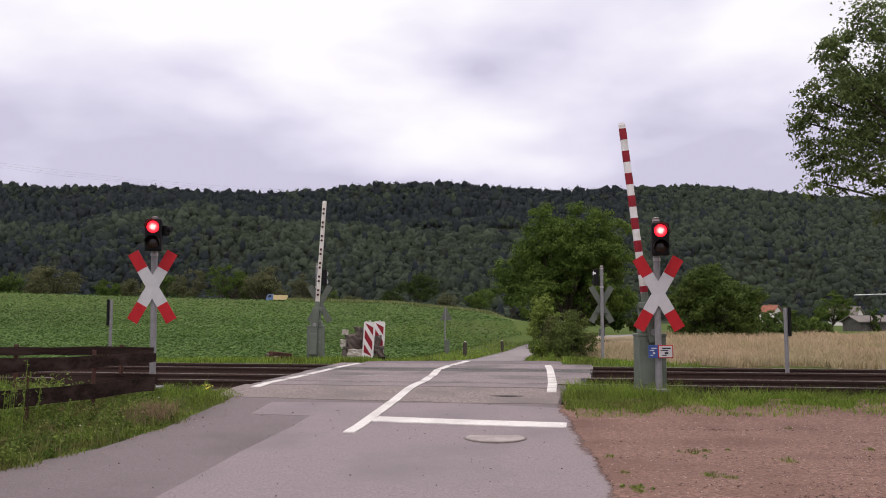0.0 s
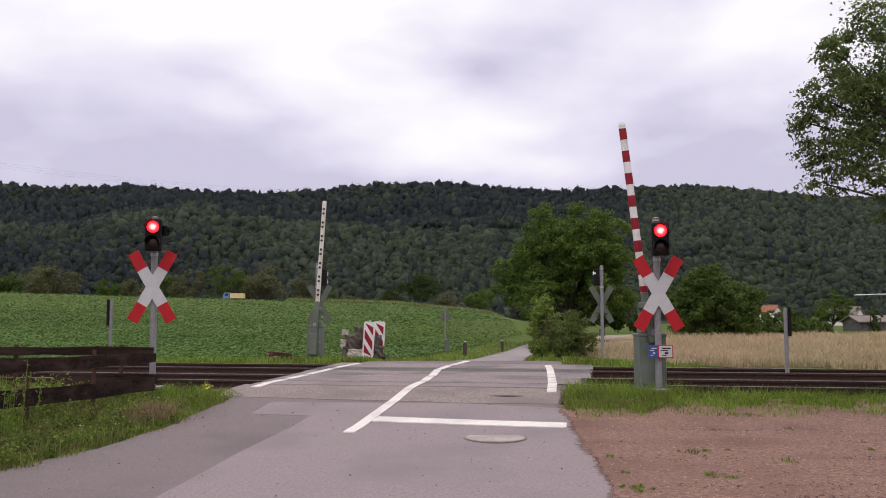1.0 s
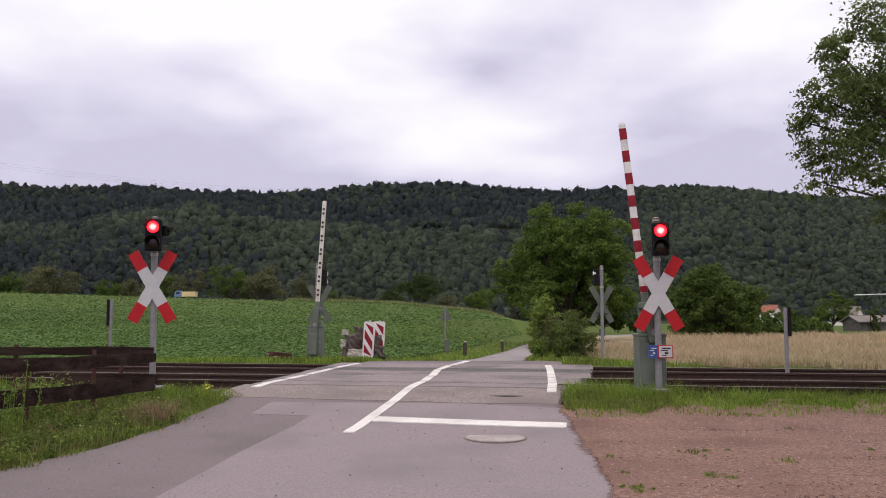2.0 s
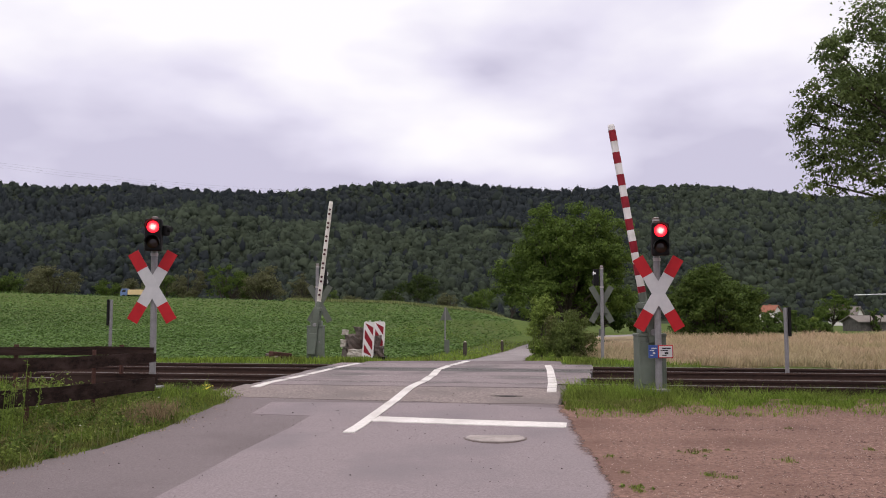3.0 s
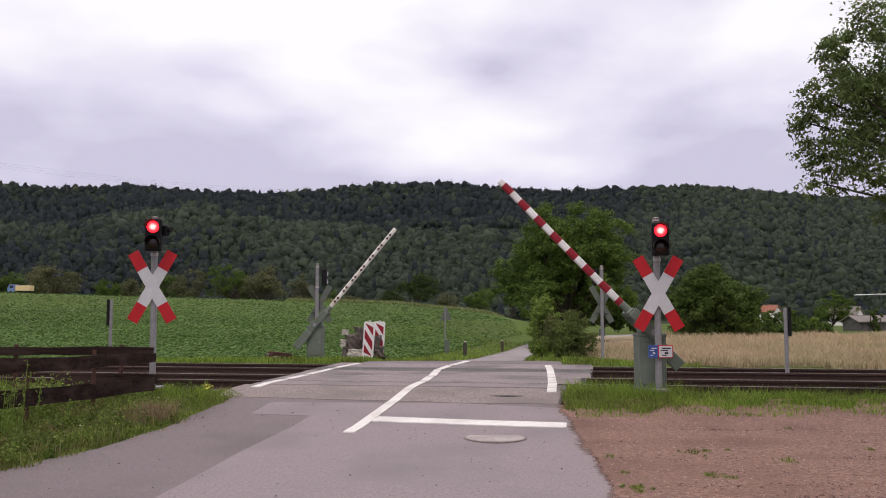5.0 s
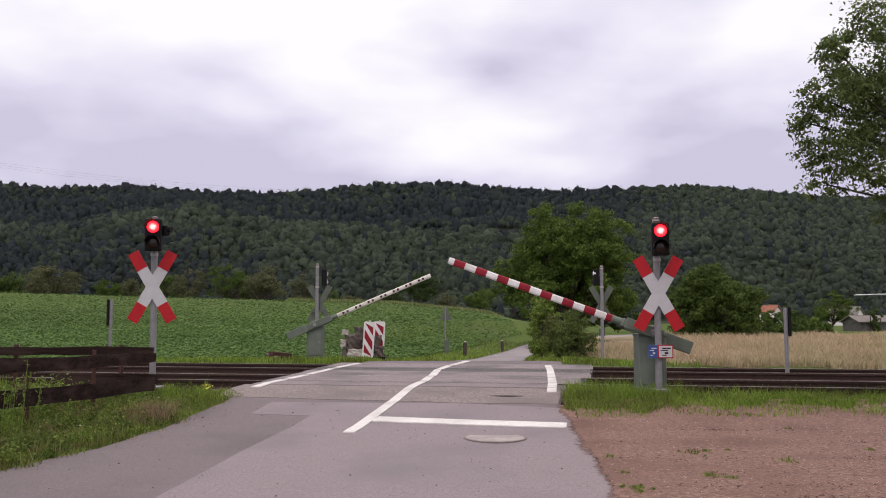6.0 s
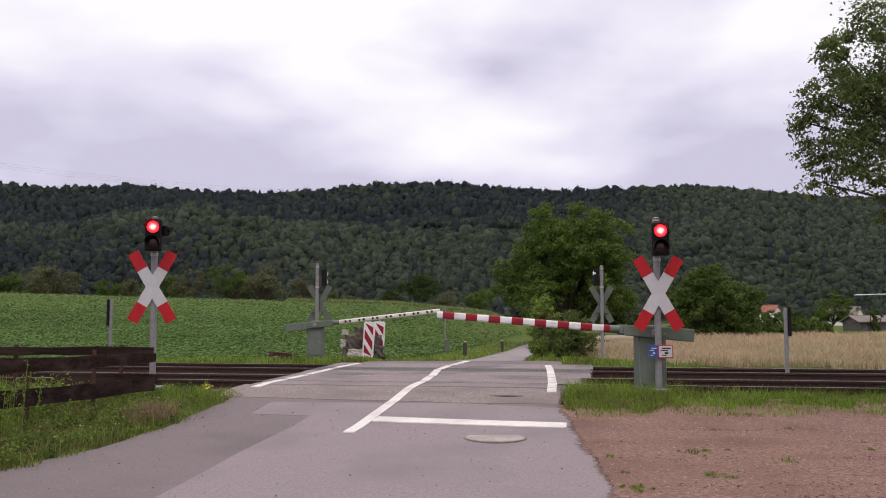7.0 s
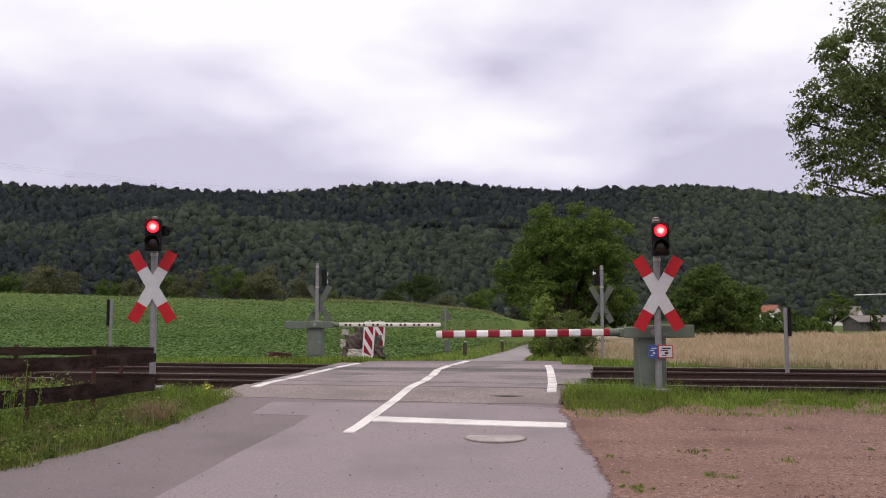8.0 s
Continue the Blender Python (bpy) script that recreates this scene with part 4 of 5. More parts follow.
build_tree("walnut_tree", (7.9, 11.6, -0.25), "large walnut tree with hanging leafy branches beside gravel", "tree", 3.3,
           [(x - 7.72, 0.5 * math.sin(7 * x + 3 * z), z + 0.25, r) for x, z, r in walnut], 84000, 0.064, M_LEAF, 0.10, 0.5, 0.5, 0.2, "", 0.19)

# big broad tree and its neighbours behind the wheat
build_tree("broad_tree", (10.5, 74, -1.5), "large broad-crowned green tree behind the lane bend", "tree", 3.0,
           blob_crown(5.3, 4.4, 3.7, 11.6, 78, 0.85, 1.6, 3, 0.0), 88000, 0.22, M_LEAF_BIG, 0.34, 0.10, 0.65, 0.62, "", 0.17)
build_tree("broad_tree", (26.2, 84, -1.6), "dense rounded dark green tree at the wheat's edge", "tree", 0.8,
           blob_crown(4.1, 3.4, 0.4, 7.4, 100, 0.7, 1.2, 5, 0.0), 66000, 0.22, M_LEAF_DARK, 0.16, 0.15, 0.65, 0.4)
build_tree("broad_tree", (20.5, 112, -1.3), "dark green tree in a row behind the lane", "tree", 1.4,
           blob_crown(3.6, 3.0, 1.2, 6.4, 24, 0.9, 1.5, 6, 0.0), 18000, 0.32, M_LEAF_DARK, 0.22, 0.2, 0.65, 0.4)
build_tree("roadside_bush", (4.76, 33, -0.80), "rounded leafy bush at the lane's edge", "bush", 0,
           blob_crown(0.86, 0.8, 0.12, 2.1, 62, 0.22, 0.36, 8, -0.3), 38000, 0.075, M_LEAF_LANE, 0.014, 0.2, 0.5, 0.2)
build_tree("roadside_bush", (4.0, 35.5, -0.85), "taller pale green bush beside the lane", "bush", 0,
           blob_crown(0.52, 0.6, 0.5, 2.85, 34, 0.22, 0.36, 9, 0.0), 15000, 0.085, M_LEAF_BUSH, 0.014, 0.2, 0.5, 0.2)

def far_trees(rows):
    """Single trees and bushes between the fields and the hill: x, y, width, height, look."""
    for x, y, w, h, mt, label, kind_name in rows:
        z = float(land(x, y)) - 0.3
        h *= 1.25 if x < -35 else 1.0
        tall = kind_name == "field_tree"
        n = 14 if w < 8 else 26
        build_tree(kind_name, (x, y, z), label, "tree" if tall else "bush", h * 0.25 if tall else 0,
                   blob_crown(w * 0.40, w * 0.35, h * (0.30 if tall else 0.15), h * 0.86, n, w * 0.09, w * 0.15, int(abs(x) * 10), 0.1),
                   4500 if w < 8 else 10000, max(0.24, w * 0.027), mt, 0.16, 0.2, 0.65, 0.35)


far_trees((
    (-6.5, 232, 12.0, 10.5, M_LEAF_DEEP, "dark rounded field tree beyond the crop", "field_tree"),
    (-15.5, 260, 9.5, 7.5, M_LEAF_DEEP, "low dark bush beyond the crop", "field_bush"),
    (-50, 245, 14, 9, M_LEAF_GREY, "greyish olive shrub before the hill", "field_bush"),
    (-62, 250, 14, 10.5, M_LEAF_BIG, "green shrub before the hill", "field_bush"),
    (-73, 250, 12, 9.0, M_LEAF_GREY, "olive brown shrub before the hill", "field_bush"),
    (-42, 255, 9, 8, M_LEAF_GREY, "pale olive shrub before the hill", "field_bush"),
    (-112, 250, 18, 8.0, M_LEAF_GREY, "greyish brown shrub before the hill", "field_bush"),
    (-90, 258, 14, 6.0, M_LEAF_GREY, "low olive shrub before the hill", "field_bush"),
    (-130, 255, 16, 6.5, M_LEAF_DARK, "dark green shrub before the hill", "field_bush"),
    (-57, 259, 13, 7.5, M_LEAF_GREY, "greyish olive shrub before the hill", "field_bush"),
    (-82, 256, 13, 7.5, M_LEAF_DARK, "dark green shrub before the hill", "field_bush"),
    (-120, 263, 15, 7.5, M_LEAF_GREY, "greyish brown shrub before the hill", "field_bush"),
    (-35, 258, 9, 6.0, M_LEAF_DARK, "dark green shrub before the hill", "field_bush"),
    (-28, 264, 9, 5.0, M_LEAF_GREY, "pale olive shrub before the hill", "field_bush"),
    (2.0, 250, 9, 5.5, M_LEAF_GREY, "pale olive shrub beyond the crop", "field_bush"),
    (-100, 262, 12, 5.5, M_LEAF_BIG, "green shrub before the hill", "field_bush")))
far_trees((
    (9.0, 215, 9.5, 7.5, M_LEAF_BIG, "green rounded tree at the field's end", "field_tree"),
    (13.5, 170, 7.0, 6.5, M_LEAF_DARK, "dark green tree at the field's end", "field_tree"),
    (67, 150, 8.8, 7.6, M_LEAF_BIG, "green rounded tree beside the houses", "field_tree"),
    (60, 152, 4.5, 5.2, M_LEAF_DARK, "dark green garden tree", "field_tree"),
    (50, 118, 3.4, 2.6, M_LEAF_BUSH, "pale green garden bush beside wheat", "field_bush"),
    (47.5, 125, 5.5, 4.0, M_LEAF_DARK, "dark green hedge bush", "field_bush"),
    (54.5, 132, 4, 2.6, M_LEAF_DARK, "low dark garden bush", "field_bush"),
    (69, 139, 3.4, 4.6, M_LEAF_DARK, "dark conical garden shrub by a shed", "field_bush"),
    (57.5, 142, 4.4, 4.2, M_LEAF_DARK, "dark green garden tree by a white house", "field_tree"),
    (31, 100, 4, 2.0, M_LEAF_DARK, "low dark bush at the wheat's edge", "field_bush")))
far_trees((
    (38, 100, 4.2, 2.5, M_LEAF_DARK, "low dark hedge bush behind the wheat", "field_bush"),
    (43.5, 102, 4.2, 2.3, M_LEAF_DARK, "low dark hedge bush behind the wheat", "field_bush"),
    (33.8, 98, 4.6, 2.7, M_LEAF_DARK, "low dark hedge bush behind the wheat", "field_bush"),
    (26.5, 116, 5.0, 3.4, M_LEAF_DARK, "low dark hedge bush behind the wheat", "field_bush"),
    (47.2, 108, 3.6, 2.1, M_LEAF_DARK, "low dark hedge bush behind the wheat", "field_bush")))


def hill_forest():
    """The wooded hill: thousands of crowns, each a lumpy core in a coat of small leafy tufts, in one mesh."""
    bm = bmesh.new()
    bmesh.ops.create_icosphere(bm, subdivisions=2, radius=1)
    bmesh.ops.delete(bm, geom=[v for v in bm.verts if v.co.z < -0.55 or v.co.y > 0.4], context="VERTS")
    bm.verts.ensure_lookup_table()
    bm.verts.index_update()
    sv = np.array([v.co[:] for v in bm.verts])
    sf = np.array([[v.index for v in f.verts] for f in bm.faces])
    bm.free()
    px, py = [], []
    y = 585.0
    while y < 1335:
        step = 5.5 + (y - 585) * 0.0028
        half = y * 0.53 + 20
        xs = np.arange(-half, half, step)
        xs = xs + rng.uniform(-0.5, 0.5, len(xs)) * step
        ys = y + rng.uniform(-0.5, 0.5, len(xs)) * step * 1.2
        ok = (ys < 900) | (ys > 1070) | (xs * 1300 / ys > 190)
        px.append(xs[ok])
        py.append(ys[ok])
        y += step * 1.2
    px, py = np.concatenate(px), np.concatenate(py)
    n = len(px)
    xn = px * 1300 / py
    east = sstep(210, 420, xn)
    steep = sstep(1080, 1120, py) * (1 - east)
    w = rng.uniform(2.6, 6.2, n) * (1 - 0.18 * east) * (0.74 + 0.26 * sstep(600, 860, py)) * (1 + 0.25 * (rng.uniform(0, 1, n) < 0.12))
    h = w * rng.uniform(1.0, 1.5, n) * (1 + 0.35 * steep)
    ridge = sstep(1180, 1260, py)
    h *= 1 - 0.30 * ridge
    fir = rng.uniform(0, 1, n) < 0.05 - 0.035 * ridge
    h[fir] *= 1.3
    w[fir] *= 0.6
    stand = np.sin(px / 33 + 2.0 * np.sin(py / 41)) * np.sin(py / 27 + 1.5 * np.sin(px / 47))
    z = land(px, py) + h * 0.7 + rng.uniform(0, 3.2, n) * (1 - ridge) + 2.6 * stand * (1 - 0.8 * ridge) - 1.5 * ridge
    size = np.stack([w * rng.uniform(0.8, 1.35, n), w, h], -1)
    mid = np.stack([px, py, z], -1)
    core = sv[None] * (1 + rng.normal(0, 0.20, (n, len(sv), 1))) * 0.80 * size[:, None, :] + mid[:, None, :]
    cf = (sf[None] + len(sv) * np.arange(n)[:, None, None]).reshape(-1, 3)
    # tufts lie along the crown's skin
    k = 31
    d = rng.normal(size=(n, k, 3))
    d[:, :, 1] -= 0.6
    d[:, :, 2] += 0.7
    d /= np.linalg.norm(d, axis=2)[:, :, None]
    p = d * size[:, None, :] * rng.uniform(0.68, 1.10, (n, k, 1))
    slim = np.where(fir[:, None], 1 - 0.7 * np.clip(d[:, :, 2], 0, 1), 1.0)
    p[:, :, :2] *= slim[:, :, None]
    p = (p + mid[:, None, :]).reshape(-1, 3)
    s = np.repeat(w, k) * rng.uniform(0.24, 0.52, n * k)
    a, b = skin_axes(d.reshape(-1, 3), s, s * 0.9, 0.75)
    tv = np.stack([p - a, p + b, p + a * 0.9], 1).reshape(-1, 3)
    tf = np.arange(len(tv)).reshape(-1, 3) + core.shape[0] * core.shape[1]
    me = mesh_np("hill_forest", np.concatenate([core.reshape(-1, 3), tv]), np.concatenate([cf, tf]))
    me.polygons.foreach_set("use_smooth", np.arange(len(me.polygons)) < len(cf))
    # kinds of wood: dark stands on the steep slope, light growth along the shelf and in swathes
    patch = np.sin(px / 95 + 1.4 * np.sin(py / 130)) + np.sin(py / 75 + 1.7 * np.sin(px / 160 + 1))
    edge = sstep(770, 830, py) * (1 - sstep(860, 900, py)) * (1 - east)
    # eastward fewer dark and more light crowns: haze imitated by colour
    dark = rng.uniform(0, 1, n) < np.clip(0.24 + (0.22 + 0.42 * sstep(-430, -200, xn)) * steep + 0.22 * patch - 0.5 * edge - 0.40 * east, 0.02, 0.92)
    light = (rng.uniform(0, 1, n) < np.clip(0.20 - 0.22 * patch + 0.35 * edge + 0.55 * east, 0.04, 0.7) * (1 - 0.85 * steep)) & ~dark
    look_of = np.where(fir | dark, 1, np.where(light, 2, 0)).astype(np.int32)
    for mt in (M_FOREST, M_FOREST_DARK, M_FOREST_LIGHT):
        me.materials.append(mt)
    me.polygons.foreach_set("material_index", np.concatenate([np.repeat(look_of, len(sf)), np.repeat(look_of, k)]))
    tagged(part("hill_forest", me, None),
           "dense dark green mixed forest covering the far hill", "forest", kind="stuff")


hill_forest()


def blades(name, x, y, z, h, w, material, label, category, lean=0.35):
    """Upright grass blades or stalks, each a bent three-sided strip, in one mesh."""
    n = len(x)
    a = rng.uniform(0, 6.28, n)
    dx, dy = np.cos(a) * w / 2, np.sin(a) * w / 2
    b = rng.uniform(0, 6.28, n)
    k = rng.uniform(0, lean, n) * h
    lx, ly = np.cos(b) * k, np.sin(b) * k
    p = np.stack([x, y, z], -1)
    s = np.stack([dx, dy, np.zeros(n)], -1)
    m = p + np.stack([lx * 0.35, ly * 0.35, h * 0.6], -1)
    t = p + np.stack([lx, ly, h], -1)
    v = np.stack([p - s, p + s, m + s * 0.8, m - s * 0.8, t], 1).reshape(-1, 3)
    i = 5 * np.arange(n)[:, None]
    f = np.concatenate([i + np.array([0, 1, 2]), i + np.array([0, 2, 3]), i + np.array([3, 2, 4])], 0)
    return tagged(part(name, mesh_np(name, v, f), material), label, category, kind="stuff")


def clumped(n, x0, x1, y0, y1, keep, patch=1.3, seed=0.0, floor=0.35):
    """Scattered places, denser in patches; keep(x, y) picks the ground."""
    x, y = rng.uniform(x0, x1, n), rng.uniform(y0, y1, n)
    dens = 0.5 + 0.5 * np.sin(x * patch + 1.3 * np.sin(y * patch * 0.8 + seed) + seed) * np.sin(y * patch * 1.2 + 1.1 * np.sin(x * patch * 0.7))
    ok = keep(x, y) & (rng.uniform(0, 1, n) < floor + (1 - floor) * dens)
    return x[ok], y[ok]


def track_v(x, y):
    return (x - TRACK_0.x) * TV.x + (y - TRACK_0.y) * TV.y


GRAVEL_Y = lambda x: np.interp(x, [1.3, 2.0, 3.0, 4.5, 7, 12], [11.6, 11.9, 11.95, 12.4, 12.3, 12.0])


def verge_left(x, y):
    return (x < road_left(y) + 0.07 + 0.08 * np.sin(y * 3) + 0.06 * np.sin(y * 9)) & (track_v(x, y) < -1.0)


def verge_right(x, y):
    return (x > road_right(y) + 0.02) & (y > GRAVEL_Y(x) + 0.18 * np.sin(x * 4.3) + 0.1 * np.sin(x * 11)) & (track_v(x, y) < -0.14)


def tufts(cx, cy, rad, h, count, lift=-0.02):
    """Grass tufts: blades fanning out from each centre; gives places, heights."""
    n = len(cx)
    a = rng.uniform(0, 6.28, (n, count))
    r = rad[:, None] * rng.uniform(0, 1, (n, count)) ** 0.7
    x, y = cx[:, None] + r * np.cos(a), cy[:, None] + r * np.sin(a)
    hh = h[:, None] * (1 - 0.55 * (r / rad[:, None]) ** 2) * rng.uniform(0.55, 1.1, (n, count))
    return x.ravel(), y.ravel(), hh.ravel()


def herb_cushions(name, cx, cy, rad, h, count, leaf, material, label):
    """Leafy cushions of small leaves, denser at their skin."""
    n = len(cx)
    d = rng.normal(size=(n, count, 3))
    d[:, :, 2] = np.abs(d[:, :, 2])
    d /= np.linalg.norm(d, axis=2)[:, :, None]
    q = d * np.stack([rad, rad, h], -1)[:, None, :] * rng.uniform(0.45, 1.08, (n, count, 1))
    p = (q + np.stack([cx, cy, land(cx, cy)], -1)[:, None, :]).reshape(-1, 3)
    ln = leaf * rng.uniform(0.5, 1.4, n * count)
    a, b = skin_axes(d.reshape(-1, 3), ln, ln * 0.55, 0.6)
    v, f = cards(p, a, b, np.stack([np.zeros(len(p)), np.zeros(len(p)), -0.15 * ln], -1))
    tagged(part(name, mesh_np(name, v, f), material), label, "weeds", kind="stuff")


def near_plants():
    # short growth under all, then tufts and leafy cushions
    x, y = clumped(56000, -9, -2.9, 7.2, 16.2, verge_left, 1.3, 0.0, 0.75)
    blades("verge_grass", x, y, land(x, y) - 0.02, 0.025 + 0.055 * rng.uniform(0, 1, len(x)) ** 1.5, 0.008 * rng.uniform(0.6, 1.6, len(x)), M_HERBS, "short uneven green verge grass along the fence", "grass", 1.0)
    x, y = clumped(1500, -8.5, -3.2, 7.4, 14.6, lambda a, b: verge_left(a + 0.10, b), 1.6, 1.2, 0.15)
    x, y, h = tufts(x, y, rng.uniform(0.06, 0.18, len(x)), 0.08 + 0.20 * rng.uniform(0, 1, len(x)) ** 2, 36)
    far = y > 12.3
    for pick, mt, lab in ((far, M_GRASS, "fresh green grass tufts at the verge's end"), (~far & (rng.uniform(0, 1, len(x)) < 0.6), M_HERBS, "olive grass tufts in the verge")):
        blades("grass_tufts", x[pick], y[pick], land(x[pick], y[pick]) - 0.02, h[pick], 0.008 * rng.uniform(0.6, 1.5, pick.sum()), mt, lab, "grass", 1.0)
    bx, by = rng.uniform(-5.75, -5.2, 12), rng.uniform(11.0, 12.4, 12)
    herb_cushions("pale_weeds", bx, by, rng.uniform(0.12, 0.24, 12), rng.uniform(0.3, 0.62, 12), 220, 0.05, M_LEAF_BUSH, "bright yellowish green leafy weeds behind the fence")
    x, y = clumped(1000, -8.5, -3.6, 7.6, 13.6, lambda a, b: verge_left(a + 0.22, b), 1.9, 4.0, 0.12)
    herb_cushions("broad_weeds", x, y, rng.uniform(0.06, 0.20, len(x)), rng.uniform(0.06, 0.26, len(x)), 80, 0.040, M_VERGELEAF, "low broad-leaved pale green weeds in the verge")
    x, y = clumped(800, -8.5, -3.6, 7.6, 14.0, lambda a, b: verge_left(a + 0.18, b), 1.4, 0.6, 0.1)
    herb_cushions("leafy_weeds", x, y, rng.uniform(0.07, 0.22, len(x)), rng.uniform(0.05, 0.22, len(x)), 80, 0.040, M_LEAF_BIG, "mid green leafy weeds in the verge")
    x, y = clumped(2600, -9, -3.6, 8.0, 13.4, verge_left, 2.1, 2.0, 0.0)
    blades("dry_grass", x, y, land(x, y), rng.uniform(0.08, 0.24, len(x)), np.full(len(x), 0.006), M_DRYGRASS, "straw-coloured dry grass among the verge", "grass", 0.7)
    # the strip before the tracks: high along the rails, thin towards the gravel
    x, y = clumped(60000, 1.5, 9.5, 11.2, 15.4, verge_right, 1.7, 1.0, 0.6)
    blades("verge_grass", x, y, land(x, y) + 0.01, 0.03 + 0.07 * rng.uniform(0, 1, len(x)), 0.008 * rng.uniform(0.6, 1.6, len(x)), M_GRASS, "short green grass strip before the tracks", "grass", 1.2)
    x, y = clumped(3000, 1.6, 9.6, 11.7, 15.4, lambda a, b: verge_right(a - 0.05, b - 0.12), 1.5, 2.2, 0.3)
    back_row = sstep(-2.4, -1.2, track_v(x, y))
    x, y, h = tufts(x, y, rng.uniform(0.05, 0.15, len(x)), (0.08 + 0.17 * back_row) * rng.uniform(0.5, 1.4, len(x)) * (1 + 0.35 * (1 - sstep(3.2, 4.6, x))), 34)
    blades("grass_tufts", x, y, land(x, y) + 0.01, h, 0.008 * rng.uniform(0.6, 1.5, len(x)), M_GRASS, "lush green grass tufts before the tracks", "grass", 1.0)
    n = 1000
    x, y = rng.normal(-3.85, 0.17, n), rng.normal(11.55, 0.26, n)
    x = np.minimum(x, road_left(y) - 0.15)
    blades("dead_stalks", x, y, land(x, y), rng.uniform(0.06, 0.26, n), np.full(n, 0.007), M_DEAD, "brown withered stalks in the verge", "dead stalks", 1.0)
    # tall weeds by the fence
    for i in range(30):
        wy = rng.uniform(8.6, 11.0)
        wx = -5.75 + (wy - 8.6) * 0.322 + rng.uniform(-0.35, 0.45)
        h = rng.uniform(0.35, 0.95)
        weed = thing("tall_weed", Matrix.Translation((wx, wy, float(land(wx, wy)) - 0.02)), "tall thin green weed growing at the fence", "weed", "weeds at the fence")
        part("stem", rod(0.006, (0, 0, 0), (0.05, 0, h), 0.003, 5), M_GRASS, weed)
        n = 60
        k = rng.uniform(0.15, 1, n)
        pos = np.stack([0.05 * k + rng.normal(0, 0.022, n), rng.normal(0, 0.022, n), k * h], -1)
        ln = rng.uniform(0.025, 0.06, n)
        a, b = random_axes(n, ln, ln * 0.35, -0.9)
        v, f = cards(pos, a, b)
        part("leaves", mesh_np("leaves", v, f), M_LEAF_BUSH, weed)
    # flowers in the verge
    for name, mt, n, lab in (("white_flowers", M_FLOWER, 14, "small white flowers in the verge"), ("yellow_flowers", M_YELLOW, 8, "small yellow flowers in the verge")):
        if n == 14:
            x, y = rng.uniform(-5.8, -3.9, n), rng.uniform(9.5, 13, n)
        else:
            x, y = rng.uniform(-3.75, -3.45, n), rng.uniform(12.8, 13.6, n)
        x = np.minimum(x, road_left(y) - 0.2)
        stones(name, np.stack([x, y, land(x, y) + 0.16], -1), 0.012, 0.024, mt, lab, "flowers")


def gravel_z(x, y):
    return profile(y) + 0.022 + 0.012 * (1 + np.sin(x * 0.9) * np.sin(y * 0.7)) * sstep(2.2, 3.4, x)


def spill_strip():
    """Gravel dust carried onto the asphalt: thick at the lot, thinning out to nothing over the road."""
    ys = np.arange(5.2, 12.6, 0.08)
    us = np.linspace(0, 1, 12)
    wide = 0.07 + 0.04 * np.sin(ys * 2.1) + 0.03 * np.sin(ys * 5.3 + 1)
    right = road_right(ys) + 0.07
    gx = right[:, None] - (wide + 0.13)[:, None] * us
    gy = np.repeat(ys[:, None], len(us), 1)
    gz = profile(gy) + 0.005 + 0.006 * (1 - us)
    idx = np.arange(gx.size).reshape(gx.shape)
    f = np.stack([idx[:-1, :-1], idx[:-1, 1:], idx[1:, 1:], idx[1:, :-1]], -1).reshape(-1, 4)[:, ::-1]
    me = mesh_np("gravel_dust", np.stack([gx, gy, gz], -1).reshape(-1, 3), f, True)
    at = me.attributes.new("thin", "FLOAT", "POINT")
    at.data.foreach_set("value", np.repeat(us[None, :], len(ys), 0).astype(np.float32).ravel())
    part("gravel_dust", me, dust_material(), road, "reddish gravel dust thinning out over the asphalt")


def dust_material():
    """Gravel that breaks up into bare patches where the layer thins."""
    m = M_GRAVEL.copy()
    m.name = "gravel_dust"
    n, l = m.node_tree.nodes, m.node_tree.links
    at = n.new("ShaderNodeAttribute")
    at.attribute_name = "thin"
    tc = n.new("ShaderNodeTexCoord")
    nz = n.new("ShaderNodeTexNoise")
    nz.inputs["Scale"].default_value, nz.inputs["Detail"].default_value, nz.inputs["Roughness"].default_value = 9.0, 8, 0.75
    l.new(tc.outputs["Object"], nz.inputs["Vector"])
    sb = n.new("ShaderNodeMath")
    sb.operation = "SUBTRACT"
    l.new(nz.outputs["Fac"], sb.inputs[0])
    sc = n.new("ShaderNodeMath")
    sc.operation = "MULTIPLY_ADD"
    sc.inputs[1].default_value, sc.inputs[2].default_value = 0.62, 0.10
    l.new(at.outputs["Fac"], sc.inputs[0])
    l.new(sc.outputs[0], sb.inputs[1])
    mr = n.new("ShaderNodeMapRange")
    mr.inputs[1].default_value, mr.inputs[2].default_value = -0.10, 0.16
    l.new(sb.outputs[0], mr.inputs[0])
    l.new(mr.outputs[0], n["Principled BSDF"].inputs["Alpha"])
    return m


